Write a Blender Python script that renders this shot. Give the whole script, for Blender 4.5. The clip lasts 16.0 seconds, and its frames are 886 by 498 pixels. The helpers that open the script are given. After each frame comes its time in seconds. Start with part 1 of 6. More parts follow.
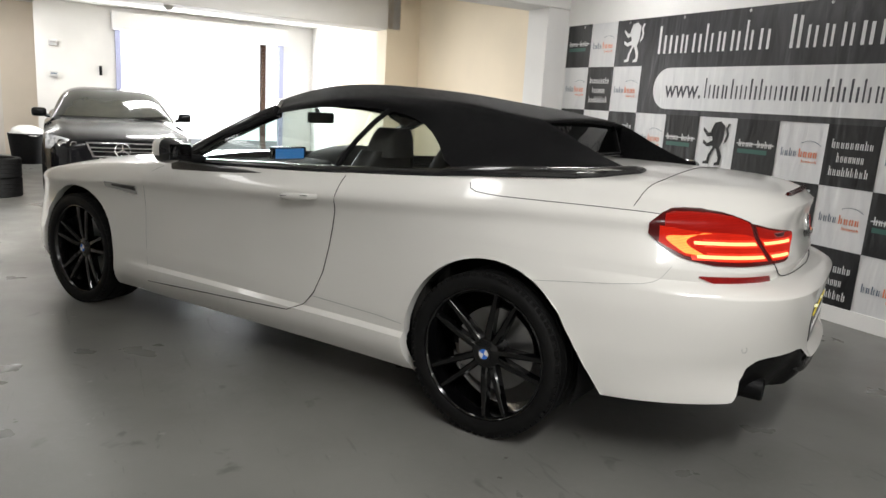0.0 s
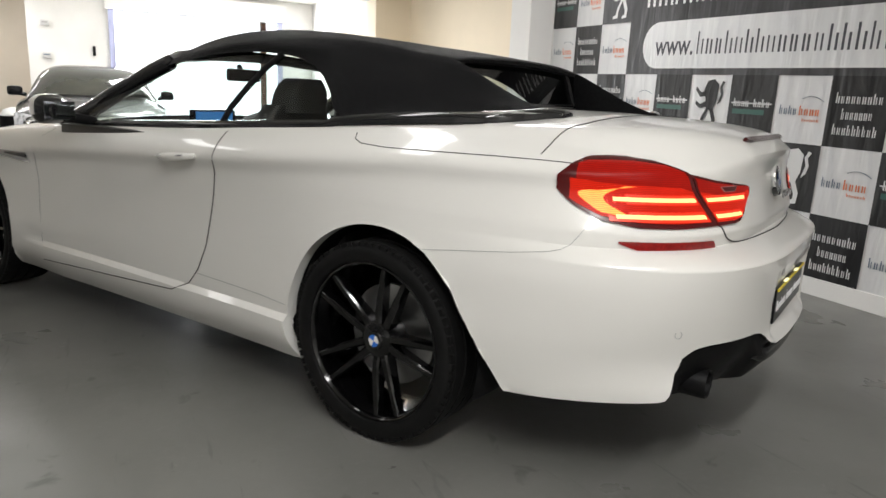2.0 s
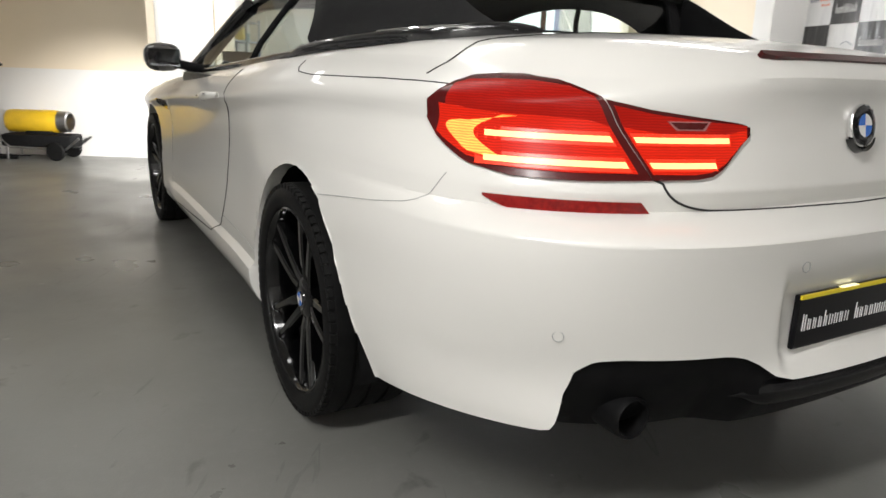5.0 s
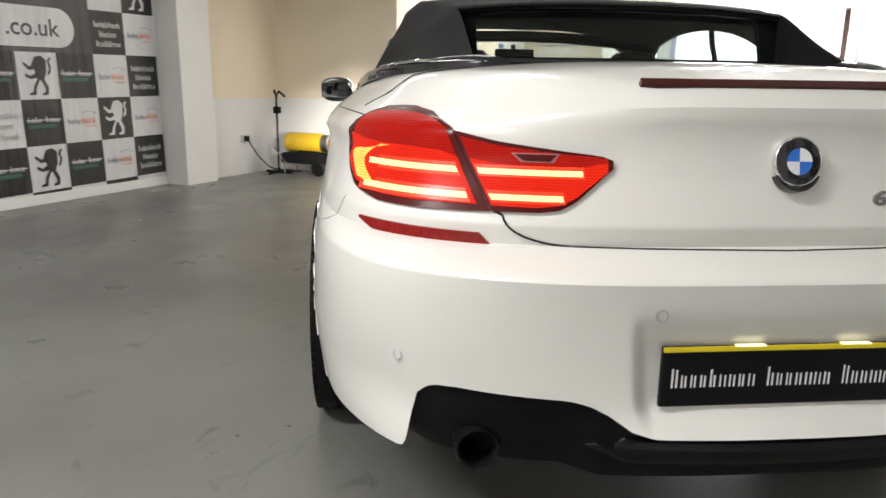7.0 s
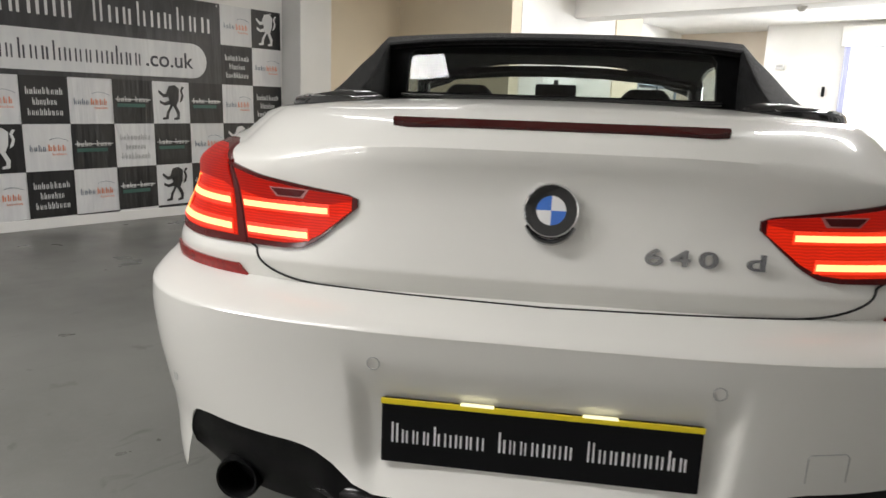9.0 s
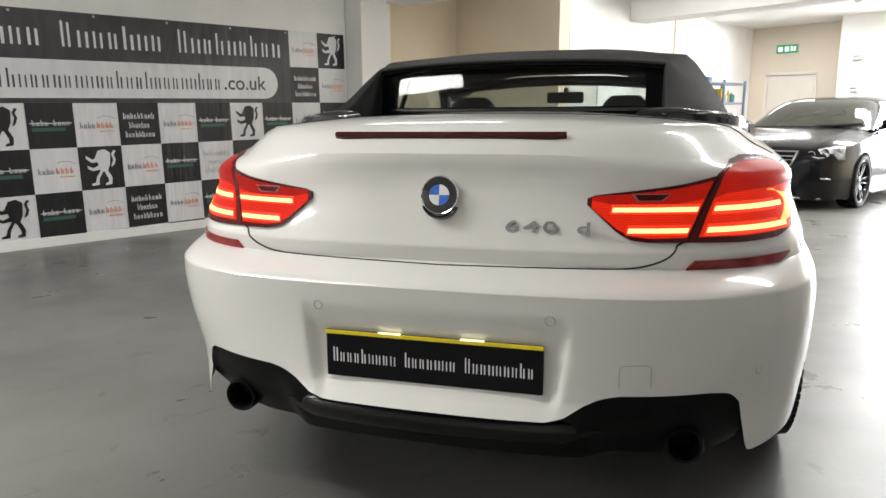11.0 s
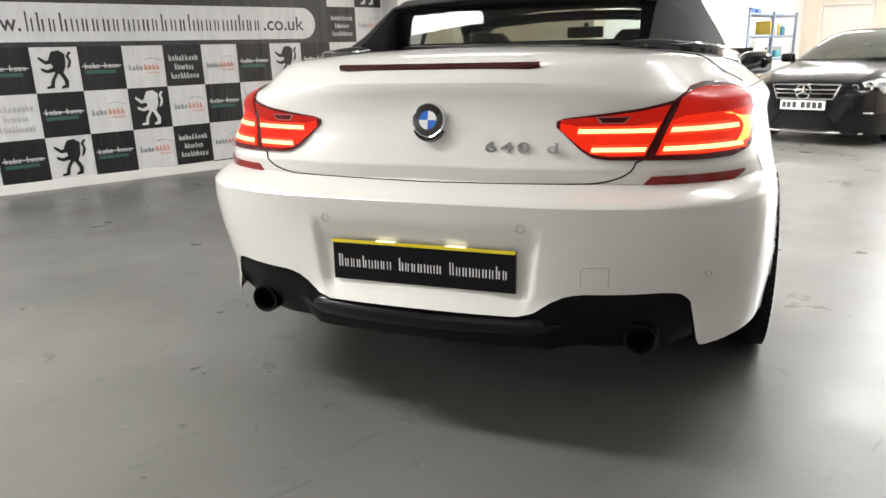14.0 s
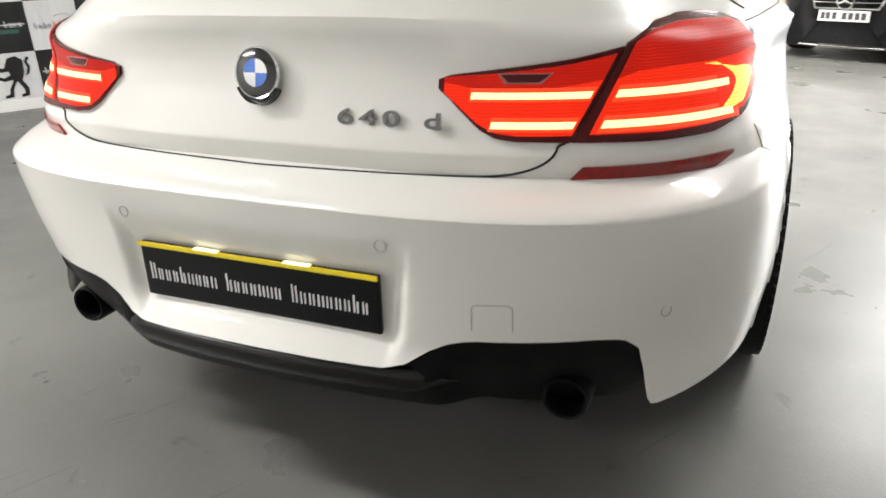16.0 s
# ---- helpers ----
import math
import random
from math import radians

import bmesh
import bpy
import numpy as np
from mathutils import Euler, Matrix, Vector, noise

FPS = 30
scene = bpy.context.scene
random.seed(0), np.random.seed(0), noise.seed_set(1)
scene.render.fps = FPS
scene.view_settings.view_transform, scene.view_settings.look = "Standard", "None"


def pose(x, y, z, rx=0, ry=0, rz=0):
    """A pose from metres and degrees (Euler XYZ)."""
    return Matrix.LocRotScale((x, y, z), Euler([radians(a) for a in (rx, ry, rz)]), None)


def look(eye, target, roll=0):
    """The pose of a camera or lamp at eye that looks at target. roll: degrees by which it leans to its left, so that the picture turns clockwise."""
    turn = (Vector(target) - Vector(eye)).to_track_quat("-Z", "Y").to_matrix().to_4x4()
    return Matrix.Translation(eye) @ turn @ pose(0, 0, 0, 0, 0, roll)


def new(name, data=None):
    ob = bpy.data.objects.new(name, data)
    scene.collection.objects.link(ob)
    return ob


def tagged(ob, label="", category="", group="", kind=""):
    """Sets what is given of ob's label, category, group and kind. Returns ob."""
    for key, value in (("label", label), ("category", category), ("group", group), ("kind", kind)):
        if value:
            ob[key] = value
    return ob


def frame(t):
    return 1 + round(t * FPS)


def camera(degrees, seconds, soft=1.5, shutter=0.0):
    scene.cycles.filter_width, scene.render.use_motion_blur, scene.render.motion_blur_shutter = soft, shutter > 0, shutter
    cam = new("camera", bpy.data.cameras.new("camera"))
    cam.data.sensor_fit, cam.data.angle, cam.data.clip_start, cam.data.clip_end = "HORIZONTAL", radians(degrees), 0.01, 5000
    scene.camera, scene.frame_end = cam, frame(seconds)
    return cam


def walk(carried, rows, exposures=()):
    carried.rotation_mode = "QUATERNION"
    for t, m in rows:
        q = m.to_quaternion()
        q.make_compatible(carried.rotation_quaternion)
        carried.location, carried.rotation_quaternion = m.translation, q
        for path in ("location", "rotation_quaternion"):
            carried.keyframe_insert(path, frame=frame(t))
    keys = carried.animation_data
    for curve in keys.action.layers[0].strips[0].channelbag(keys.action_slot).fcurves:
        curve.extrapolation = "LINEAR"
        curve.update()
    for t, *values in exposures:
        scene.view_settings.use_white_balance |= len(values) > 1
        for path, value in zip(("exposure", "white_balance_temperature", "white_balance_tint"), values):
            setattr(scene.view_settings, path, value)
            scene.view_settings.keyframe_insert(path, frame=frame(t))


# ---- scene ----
cam = camera(64.9, 16.0, shutter=0.4)
PATH = [
    (0, (-3.285, 0.517, 1.257), (-1.619, 1.557, 0.879), 3.33),
    (0.5, (-3.222, 0.515, 1.246), (-1.559, 1.560, 0.869), 3.72),
    (1, (-3.019, 0.456, 1.215), (-1.383, 1.532, 0.805), 2.72),
    (1.5, (-2.823, 0.393, 1.179), (-1.215, 1.494, 0.731), 2.54),
    (2, (-2.609, 0.357, 1.120), (-0.995, 1.459, 0.696), 2.39),
    (2.5, (-2.427, 0.290, 1.058), (-0.849, 1.467, 0.702), 2.22),
    (3, (-2.229, 0.178, 1.041), (-0.768, 1.510, 0.737), 3.02),
    (3.5, (-2.071, 0.089, 1.000), (-0.719, 1.532, 0.700), 3.09),
    (4, (-1.889, 0.015, 0.984), (-0.633, 1.523, 0.599), 3.83),
    (6.5, (-0.972, -0.349, 1.008), (-0.591, 1.547, 0.498), -0.73),
    (7, (-0.767, -0.440, 1.020), (-0.578, 1.499, 0.566), 0.76),
    (7.5, (-0.579, -0.437, 1.013), (-0.538, 1.511, 0.561), 1.02),
    (8, (-0.408, -0.412, 1.024), (-0.421, 1.538, 0.578), 1.00),
    (8.5, (-0.170, -0.376, 1.044), (-0.354, 1.579, 0.661), 2.94),
    (9, (-0.008, -0.398, 1.045), (-0.294, 1.545, 0.667), 2.11),
    (11.5, (0.522, -0.892, 1.070), (-0.064, 0.984, 0.701), -0.48),
    (12, (0.578, -0.962, 1.068), (-0.071, 0.889, 0.677), -0.84),
    (12.5, (0.635, -1.015, 1.065), (-0.086, 0.798, 0.624), -1.28),
    (13, (0.679, -1.029, 1.061), (-0.011, 0.786, 0.580), -1.15),
    (13.5, (0.688, -1.021, 1.066), (-0.000, 0.801, 0.611), -1.73),
    (14, (0.667, -0.989, 1.049), (0.013, 0.827, 0.525), -1.13),
    (14.5, (0.636, -0.846, 1.065), (-0.063, 0.947, 0.519), -0.99),
    (15, (0.615, -0.688, 1.069), (0.014, 1.124, 0.473), -1.21),
    (15.5, (0.664, -0.482, 1.062), (0.098, 1.279, 0.301), -0.82),
    (16, (0.771, -0.284, 1.072), (0.082, 1.431, 0.307), -1.24),
]
walk(cam, [(t, look(eye, target, roll)) for t, eye, target, roll in PATH],
     exposures=[(0, -0.47), (2, -0.40), (4, -0.37), (6.5, 0.02), (8, -0.05), (9, -0.22), (11.5, 0.09), (12.5, 0.36), (13.5, 0.37), (14, 0.33), (14.5, 0.2), (15, 0.38), (15.5, 0.26), (16, 0.47)])

# ---- world, daylight and ceiling lights ----
world = bpy.data.worlds.new("world")
scene.world = world
world.use_nodes = True
wn = world.node_tree
sky = wn.nodes.new("ShaderNodeTexSky")
sky.sky_type, sky.sun_disc = "NISHITA", False
sky.sun_elevation, sky.sun_rotation = radians(35), radians(40)
wn.links.new(sky.outputs[0], wn.nodes["Background"].inputs[0])
wn.nodes["Background"].inputs[1].default_value = 0.12

FLOOR_Z = -0.013
ROT = Matrix.Rotation(radians(-30), 4, "Z")


def room(q, s, z=0.0):
    """A place in the room: q across it to the right, s along it, z up."""
    return ROT @ Vector((q, s, z))


def area(name, q, s, z, wide, deep, watts, down=True, colour=(1, 1, 1), aim=(0, -1, 0)):
    data = bpy.data.lights.new(name, "AREA")
    data.shape, data.size, data.size_y, data.energy, data.color = "RECTANGLE", wide, deep, watts, colour
    ob = new(name, data)
    way = Vector((0, 0, -1)) if down else ROT.to_3x3() @ Vector(aim)
    ob.matrix_world = Matrix.Translation(room(q, s, z)) @ way.to_track_quat("-Z", "Y").to_matrix().to_4x4()
    return ob


area("daylight", -0.7, 14.35, 1.35, 3.1, 2.3, 540, down=False, colour=(0.97, 0.985, 1.0))
for ql, sl, wl in ((-2.7, -1.6, 118), (-2.0, -4.9, 95), (-2.1, 2.0, 18), (-1.5, -1.0, 36), (-4.4, 4.3, 10), (-0.9, 7.1, 110), (-3.4, 7.5, 46), (-1.6, 11.5, 150), (-4.6, 13.2, 60), (0.35, 3.5, 50)):
    area("ceiling_light", ql, sl, 2.90, 1.5, 0.3, wl, colour=(1.0, 0.985, 0.967))

# the white car's headlamps are on and light the wall before it
for side_x in (-0.70, 0.70):
    data = bpy.data.lights.new("headlight_beam", "SPOT")
    data.energy, data.spot_size, data.spot_blend, data.shadow_soft_size, data.color = 480, radians(58), 0.8, 0.05, (1.0, 0.98, 0.95)
    ob = new("headlight_beam", data)
    ob.matrix_world = Matrix.Translation((side_x, 5.40, 0.66)) @ Vector((0, 1, -0.24)).to_track_quat("-Z", "Y").to_matrix().to_4x4()

# ---- materials ----


def material(name, base, rough=0.6, metal=0.0, second=None, scale=6.0, detail=6.0, bump=0.0, bump_scale=80.0, coat=0.0, spec=0.5, mix=(0.35, 0.7), rough_var=0.0):
    m = bpy.data.materials.new(name)
    m.use_nodes = True
    nt = m.node_tree
    b = nt.nodes["Principled BSDF"]
    b.inputs["Base Color"].default_value = (*base, 1)
    b.inputs["Roughness"].default_value = rough
    b.inputs["Metallic"].default_value = metal
    b.inputs["Coat Weight"].default_value = coat
    b.inputs["Coat Roughness"].default_value = 0.04
    b.inputs["Specular IOR Level"].default_value = spec
    co = nt.nodes.new("ShaderNodeTexCoord")
    if second or rough_var:
        n = nt.nodes.new("ShaderNodeTexNoise")
        n.inputs["Scale"].default_value, n.inputs["Detail"].default_value = scale, detail
        nt.links.new(co.outputs["Object"], n.inputs["Vector"])
        r = nt.nodes.new("ShaderNodeValToRGB")
        r.color_ramp.elements[0].position, r.color_ramp.elements[1].position = mix
        nt.links.new(n.outputs["Fac"], r.inputs[0])
        if second:
            r.color_ramp.elements[0].color, r.color_ramp.elements[1].color = (*base, 1), (*second, 1)
            nt.links.new(r.outputs[0], b.inputs["Base Color"])
        if rough_var:
            mr = nt.nodes.new("ShaderNodeMapRange")
            mr.inputs["To Min"].default_value, mr.inputs["To Max"].default_value = rough - rough_var, rough + rough_var
            nt.links.new(n.outputs["Fac"], mr.inputs["Value"])
            nt.links.new(mr.outputs[0], b.inputs["Roughness"])
    if bump:
        n2 = nt.nodes.new("ShaderNodeTexNoise")
        n2.inputs["Scale"].default_value, n2.inputs["Detail"].default_value = bump_scale, 4
        nt.links.new(co.outputs["Object"], n2.inputs["Vector"])
        bp = nt.nodes.new("ShaderNodeBump")
        bp.inputs["Strength"].default_value, bp.inputs["Distance"].default_value = bump, 0.01
        nt.links.new(n2.outputs["Fac"], bp.inputs["Height"])
        nt.links.new(bp.outputs[0], b.inputs["Normal"])
    return m


def glowing(name, colour, strength, base=None, rough=0.3):
    m = material(name, base or colour, rough)
    b = m.node_tree.nodes["Principled BSDF"]
    b.inputs["Emission Color"].default_value = (*colour, 1)
    b.inputs["Emission Strength"].default_value = strength
    return m


def glassy(name, tint, rough=0.0, ior=1.45, thin=0.0):
    m = bpy.data.materials.new(name)
    m.use_nodes = True
    nt = m.node_tree
    nt.nodes.remove(nt.nodes["Principled BSDF"])
    out = nt.nodes["Material Output"]
    tr = nt.nodes.new("ShaderNodeBsdfTransparent")
    tr.inputs[0].default_value = (*tint, 1)
    gl = nt.nodes.new("ShaderNodeBsdfGlossy")
    gl.inputs["Roughness"].default_value = rough
    lw = nt.nodes.new("ShaderNodeLayerWeight")
    lw.inputs[0].default_value = 0.5
    pw = nt.nodes.new("ShaderNodeMath")
    pw.operation, pw.inputs[1].default_value = "POWER", 4.0
    fr = nt.nodes.new("ShaderNodeMath")
    fr.operation, fr.inputs[1].default_value, fr.inputs[2].default_value = "MULTIPLY_ADD", 0.8, 0.05
    nt.links.new(lw.outputs["Facing"], pw.inputs[0])
    nt.links.new(pw.outputs[0], fr.inputs[0])
    mx = nt.nodes.new("ShaderNodeMixShader")
    nt.links.new(fr.outputs[0], mx.inputs[0])
    nt.links.new(tr.outputs[0], mx.inputs[1])
    nt.links.new(gl.outputs[0], mx.inputs[2])
    nt.links.new(mx.outputs[0], out.inputs[0])
    return m


WHITE_WALL = material("white_wall_paint", (0.80, 0.79, 0.77), 0.75, second=(0.72, 0.71, 0.69), scale=1.3, bump=0.12, bump_scale=60)
CREAM_WALL = material("cream_wall_paint", (0.82, 0.715, 0.555), 0.75, second=(0.76, 0.665, 0.52), scale=1.1, bump=0.12, bump_scale=60)
TAN_WALL = material("tan_wall_paint", (0.68, 0.60, 0.50), 0.8, second=(0.62, 0.55, 0.46), scale=1.1, bump=0.1, bump_scale=60)
FLOOR = material("grey_floor_paint", (0.150, 0.150, 0.139), 0.36, bump=0.06, bump_scale=140)


def wear_floor(m):
    """Broad patches, fine speckle, sparse dark spots and thin scuffs on the floor paint."""
    nt = m.node_tree
    b = nt.nodes["Principled BSDF"]
    co = nt.nodes.new("ShaderNodeTexCoord")

    def noise(scale, detail, low, high, stretch=None, twist=0.0):
        n = nt.nodes.new("ShaderNodeTexNoise")
        n.inputs["Scale"].default_value, n.inputs["Detail"].default_value, n.inputs["Distortion"].default_value = scale, detail, twist
        if stretch:
            mp = nt.nodes.new("ShaderNodeMapping")
            mp.inputs["Scale"].default_value, mp.inputs["Rotation"].default_value = stretch, (0, 0, 0.6)
            nt.links.new(co.outputs["Object"], mp.inputs[0])
            nt.links.new(mp.outputs[0], n.inputs["Vector"])
        else:
            nt.links.new(co.outputs["Object"], n.inputs["Vector"])
        mr = nt.nodes.new("ShaderNodeMapRange")
        mr.inputs["From Min"].default_value, mr.inputs["From Max"].default_value = low, high
        nt.links.new(n.outputs["Fac"], mr.inputs["Value"])
        return mr.outputs[0]

    def blend(colour, fac, other, amount):
        mx = nt.nodes.new("ShaderNodeMix")
        mx.data_type = "RGBA"
        sc = nt.nodes.new("ShaderNodeMath")
        sc.operation, sc.inputs[1].default_value = "MULTIPLY", amount
        nt.links.new(fac, sc.inputs[0])
        nt.links.new(sc.outputs[0], mx.inputs[0])
        if isinstance(colour, tuple):
            mx.inputs[6].default_value = (*colour, 1)
        else:
            nt.links.new(colour, mx.inputs[6])
        mx.inputs[7].default_value = (*other, 1)
        return mx.outputs[2]

    c = blend((0.190, 0.189, 0.175), noise(0.9, 6, 0.35, 0.68), (0.140, 0.139, 0.128), 1.0)
    c = blend(c, noise(38, 3, 0.5, 0.8), (0.19, 0.19, 0.178), 0.35)
    c = blend(c, noise(6.5, 4, 0.66, 0.74, None, 0.6), (0.060, 0.058, 0.052), 0.55)
    c = blend(c, noise(3.0, 4, 0.665, 0.70, (9.0, 0.7, 1.0), 1.2), (0.065, 0.065, 0.061), 0.32)
    c = blend(c, noise(17, 3, 0.72, 0.78), (0.28, 0.27, 0.25), 0.5)
    nt.links.new(c, b.inputs["Base Color"])
    rr = nt.nodes.new("ShaderNodeMapRange")
    rr.inputs["To Min"].default_value, rr.inputs["To Max"].default_value = 0.25, 0.43
    nt.links.new(noise(2.2, 7, 0.3, 0.7), rr.inputs["Value"])
    nt.links.new(rr.outputs[0], b.inputs["Roughness"])


wear_floor(FLOOR)
CEILING = material("ceiling_paint", (0.80, 0.79, 0.76), 0.85, second=(0.74, 0.73, 0.70), scale=1.5, bump=0.1)
CAR_WHITE = material("white_car_paint", (0.75, 0.738, 0.70), 0.30, coat=0.8, spec=0.4)
PANEL_GAP = material("panel_gap", (0.012, 0.012, 0.012), 0.8)
BLACK_TRIM = material("gloss_black_trim", (0.008, 0.008, 0.009), 0.12, coat=0.6)
BLACK_PLASTIC = material("black_plastic", (0.009, 0.009, 0.0095), 0.55, second=(0.014, 0.014, 0.0145), scale=40, bump=0.1, bump_scale=500, spec=0.09)
DARK_GREY = material("dark_grey_plastic", (0.005, 0.005, 0.0055), 0.42, second=(0.008, 0.008, 0.008), scale=25, bump=0.1, bump_scale=500, spec=0.09)
CANVAS = material("black_canvas", (0.005, 0.005, 0.0055), 0.6, second=(0.008, 0.008, 0.0085), scale=60, bump=0.35, bump_scale=900, spec=0.07)
RUBBER = material("tyre_rubber", (0.004, 0.004, 0.004), 0.6, second=(0.007, 0.007, 0.007), scale=30, bump=0.1, bump_scale=200, spec=0.2)
RIM_BLACK = material("gloss_black_alloy", (0.002, 0.002, 0.0022), 0.14, coat=0.5, spec=0.3)
CHROME = material("chrome", (0.82, 0.82, 0.83), 0.08, metal=1.0)
STEEL = material("brushed_steel", (0.42, 0.42, 0.42), 0.35, metal=1.0)
CANVAS.node_tree.nodes["Principled BSDF"].inputs["Sheen Weight"].default_value = 0.07
CANVAS.node_tree.nodes["Principled BSDF"].inputs["Sheen Roughness"].default_value = 0.35
GLASS = glassy("clear_glass", (0.80, 0.86, 0.84))
TINTED = glassy("rear_window_plastic", (0.62, 0.65, 0.62), rough=0.02)

# ---- mesh helpers ----


def thing(name, label, category, at=(0, 0, 0), rot=0.0, group="", kind=""):
    e = new(name)
    e.empty_display_size = 0.1
    at = Vector(at)
    if abs(at.z) < 1e-6 and name != "convertible_car":
        at.z = FLOOR_Z
    e.matrix_world = Matrix.Translation(at) @ Matrix.Rotation(radians(rot), 4, "Z")
    tagged(e, label, category, group, kind)
    return e


def finish(bm, name, mat, smooth=None, weld=0.0):
    if weld:
        bmesh.ops.remove_doubles(bm, verts=bm.verts, dist=weld)
    bmesh.ops.recalc_face_normals(bm, faces=bm.faces)
    me = bpy.data.meshes.new(name)
    bm.to_mesh(me)
    bm.free()
    for m in mat if isinstance(mat, (list, tuple)) else [mat]:
        me.materials.append(m)
    if smooth is not None:
        me.polygons.foreach_set("use_smooth", [True] * len(me.polygons))
        me.set_sharp_from_angle(angle=radians(smooth))
    return me


def part(name, bm, mat, parent=None, label="", smooth=None, weld=0.0, local=True):
    """Links a bmesh as one mesh object under a thing, in the thing's own axes."""
    ob = new(name, finish(bm, name, mat, smooth, weld))
    if parent:
        ob.parent = parent
        if not local:
            bpy.context.view_layer.update()
            ob.matrix_parent_inverse = parent.matrix_world.inverted()
    if label:
        ob["label"] = label
    return ob


def single(name, bm, mat, label, category, at=(0, 0, 0), rot=0.0, group="", kind="", smooth=None, weld=0.0):
    """A thing that is one mesh."""
    ob = new(name, finish(bm, name, mat, smooth, weld))
    ob.matrix_world = Matrix.Translation(at) @ Matrix.Rotation(radians(rot), 4, "Z")
    return tagged(ob, label, category, group, kind)


def box(bm, x0, x1, y0, y1, z0, z1, bevel=0.0, m=None, mi=0):
    vs = [bm.verts.new((x, y, z)) for z in (z0, z1) for y in (y0, y1) for x in (x0, x1)]
    fs = [bm.faces.new([vs[i] for i in f]) for f in ((0, 1, 3, 2), (4, 6, 7, 5), (0, 4, 5, 1), (2, 3, 7, 6), (0, 2, 6, 4), (1, 5, 7, 3))]
    bmesh.ops.recalc_face_normals(bm, faces=fs)
    for f in fs:
        f.material_index = mi
    if bevel:
        edges = list({e for f in fs for e in f.edges})
        got = bmesh.ops.bevel(bm, geom=edges, offset=bevel, segments=2, profile=0.6, affect="EDGES", clamp_overlap=True)
        vs = list({v for f in got["faces"] for v in f.verts} | {v for v in vs if v.is_valid})
    if m is not None:
        bmesh.ops.transform(bm, matrix=m, verts=[v for v in vs if v.is_valid])
    return bm


def boxes(*rows, bevel=0.0):
    bm = bmesh.new()
    for r in rows:
        box(bm, *r, bevel=bevel)
    return bm


def grid(bm, rows, close_u=False, close_v=False, mi=0):
    """Faces over rows of points."""
    vs = [[bm.verts.new(p) for p in row] for row in rows]
    n, k = len(vs), len(vs[0])
    for i in range(n if close_v else n - 1):
        for j in range(k if close_u else k - 1):
            a, b, c, d = vs[i][j], vs[i][(j + 1) % k], vs[(i + 1) % n][(j + 1) % k], vs[(i + 1) % n][j]
            f = bm.faces.new((a, b, c, d))
            f.material_index = mi
    return vs


def tube(bm, pts, r, sides=8, caps=True):
    pts = [Vector(p) for p in pts]
    rings = []
    for i, p in enumerate(pts):
        d = (pts[min(i + 1, len(pts) - 1)] - pts[max(i - 1, 0)]).normalized()
        a = d.orthogonal().normalized() if i == 0 else (rings_a - d * rings_a.dot(d)).normalized()
        rings_a = a
        b = d.cross(a)
        rr = r(i / max(1, len(pts) - 1)) if callable(r) else r
        rings.append([p + rr * (math.cos(2 * math.pi * k / sides) * a + math.sin(2 * math.pi * k / sides) * b) for k in range(sides)])
    vs = grid(bm, rings, close_u=True)
    if caps:
        bm.faces.new(vs[0])
        bm.faces.new(vs[-1])
    return bm


def lathe(bm, profile, centre, axis="x", sides=32, start=0.0, turn=360.0, close=False):
    """Turns (radius, along) pairs about an axis through centre."""
    c = Vector(centre)
    rows = []
    full = abs(turn - 360) < 1e-6
    for k in range(sides if full else sides + 1):
        a = radians(start + turn * k / sides)
        row = []
        for r, h in profile:
            if axis == "x":
                row.append(c + Vector((h, r * math.cos(a), r * math.sin(a))))
            elif axis == "y":
                row.append(c + Vector((r * math.cos(a), h, r * math.sin(a))))
            else:
                row.append(c + Vector((r * math.cos(a), r * math.sin(a), h)))
        rows.append(row)
    grid(bm, rows, close_v=full, close_u=close)
    return bm


def lens_material(name, colour, low, high, base):
    """A lit ribbed lens: fine level ribs vary the glow."""
    m = glowing(name, colour, high, base=base, rough=0.3)
    m.node_tree.nodes["Principled BSDF"].inputs["Specular IOR Level"].default_value = 0.08
    nt = m.node_tree
    co = nt.nodes.new("ShaderNodeTexCoord")
    wv = nt.nodes.new("ShaderNodeTexWave")
    wv.bands_direction = "Z"
    wv.inputs["Scale"].default_value, wv.inputs["Distortion"].default_value, wv.inputs["Detail"].default_value = 62.0, 3.5, 3.0
    ns = nt.nodes.new("ShaderNodeTexNoise")
    ns.inputs["Scale"].default_value = 17.0
    mu = nt.nodes.new("ShaderNodeMath")
    mu.operation = "MULTIPLY"
    mr = nt.nodes.new("ShaderNodeMapRange")
    mr.inputs["From Max"].default_value = 0.7
    mr.inputs["To Min"].default_value, mr.inputs["To Max"].default_value = low, high
    nt.links.new(co.outputs["Object"], wv.inputs["Vector"])
    nt.links.new(co.outputs["Object"], ns.inputs["Vector"])
    nt.links.new(wv.outputs["Fac"], mu.inputs[0])
    nt.links.new(ns.outputs["Fac"], mu.inputs[1])
    nt.links.new(mu.outputs[0], mr.inputs["Value"])
    nt.links.new(mr.outputs[0], nt.nodes["Principled BSDF"].inputs["Emission Strength"])
    return m


def lerp(a, b, t):
    return a + (b - a) * t


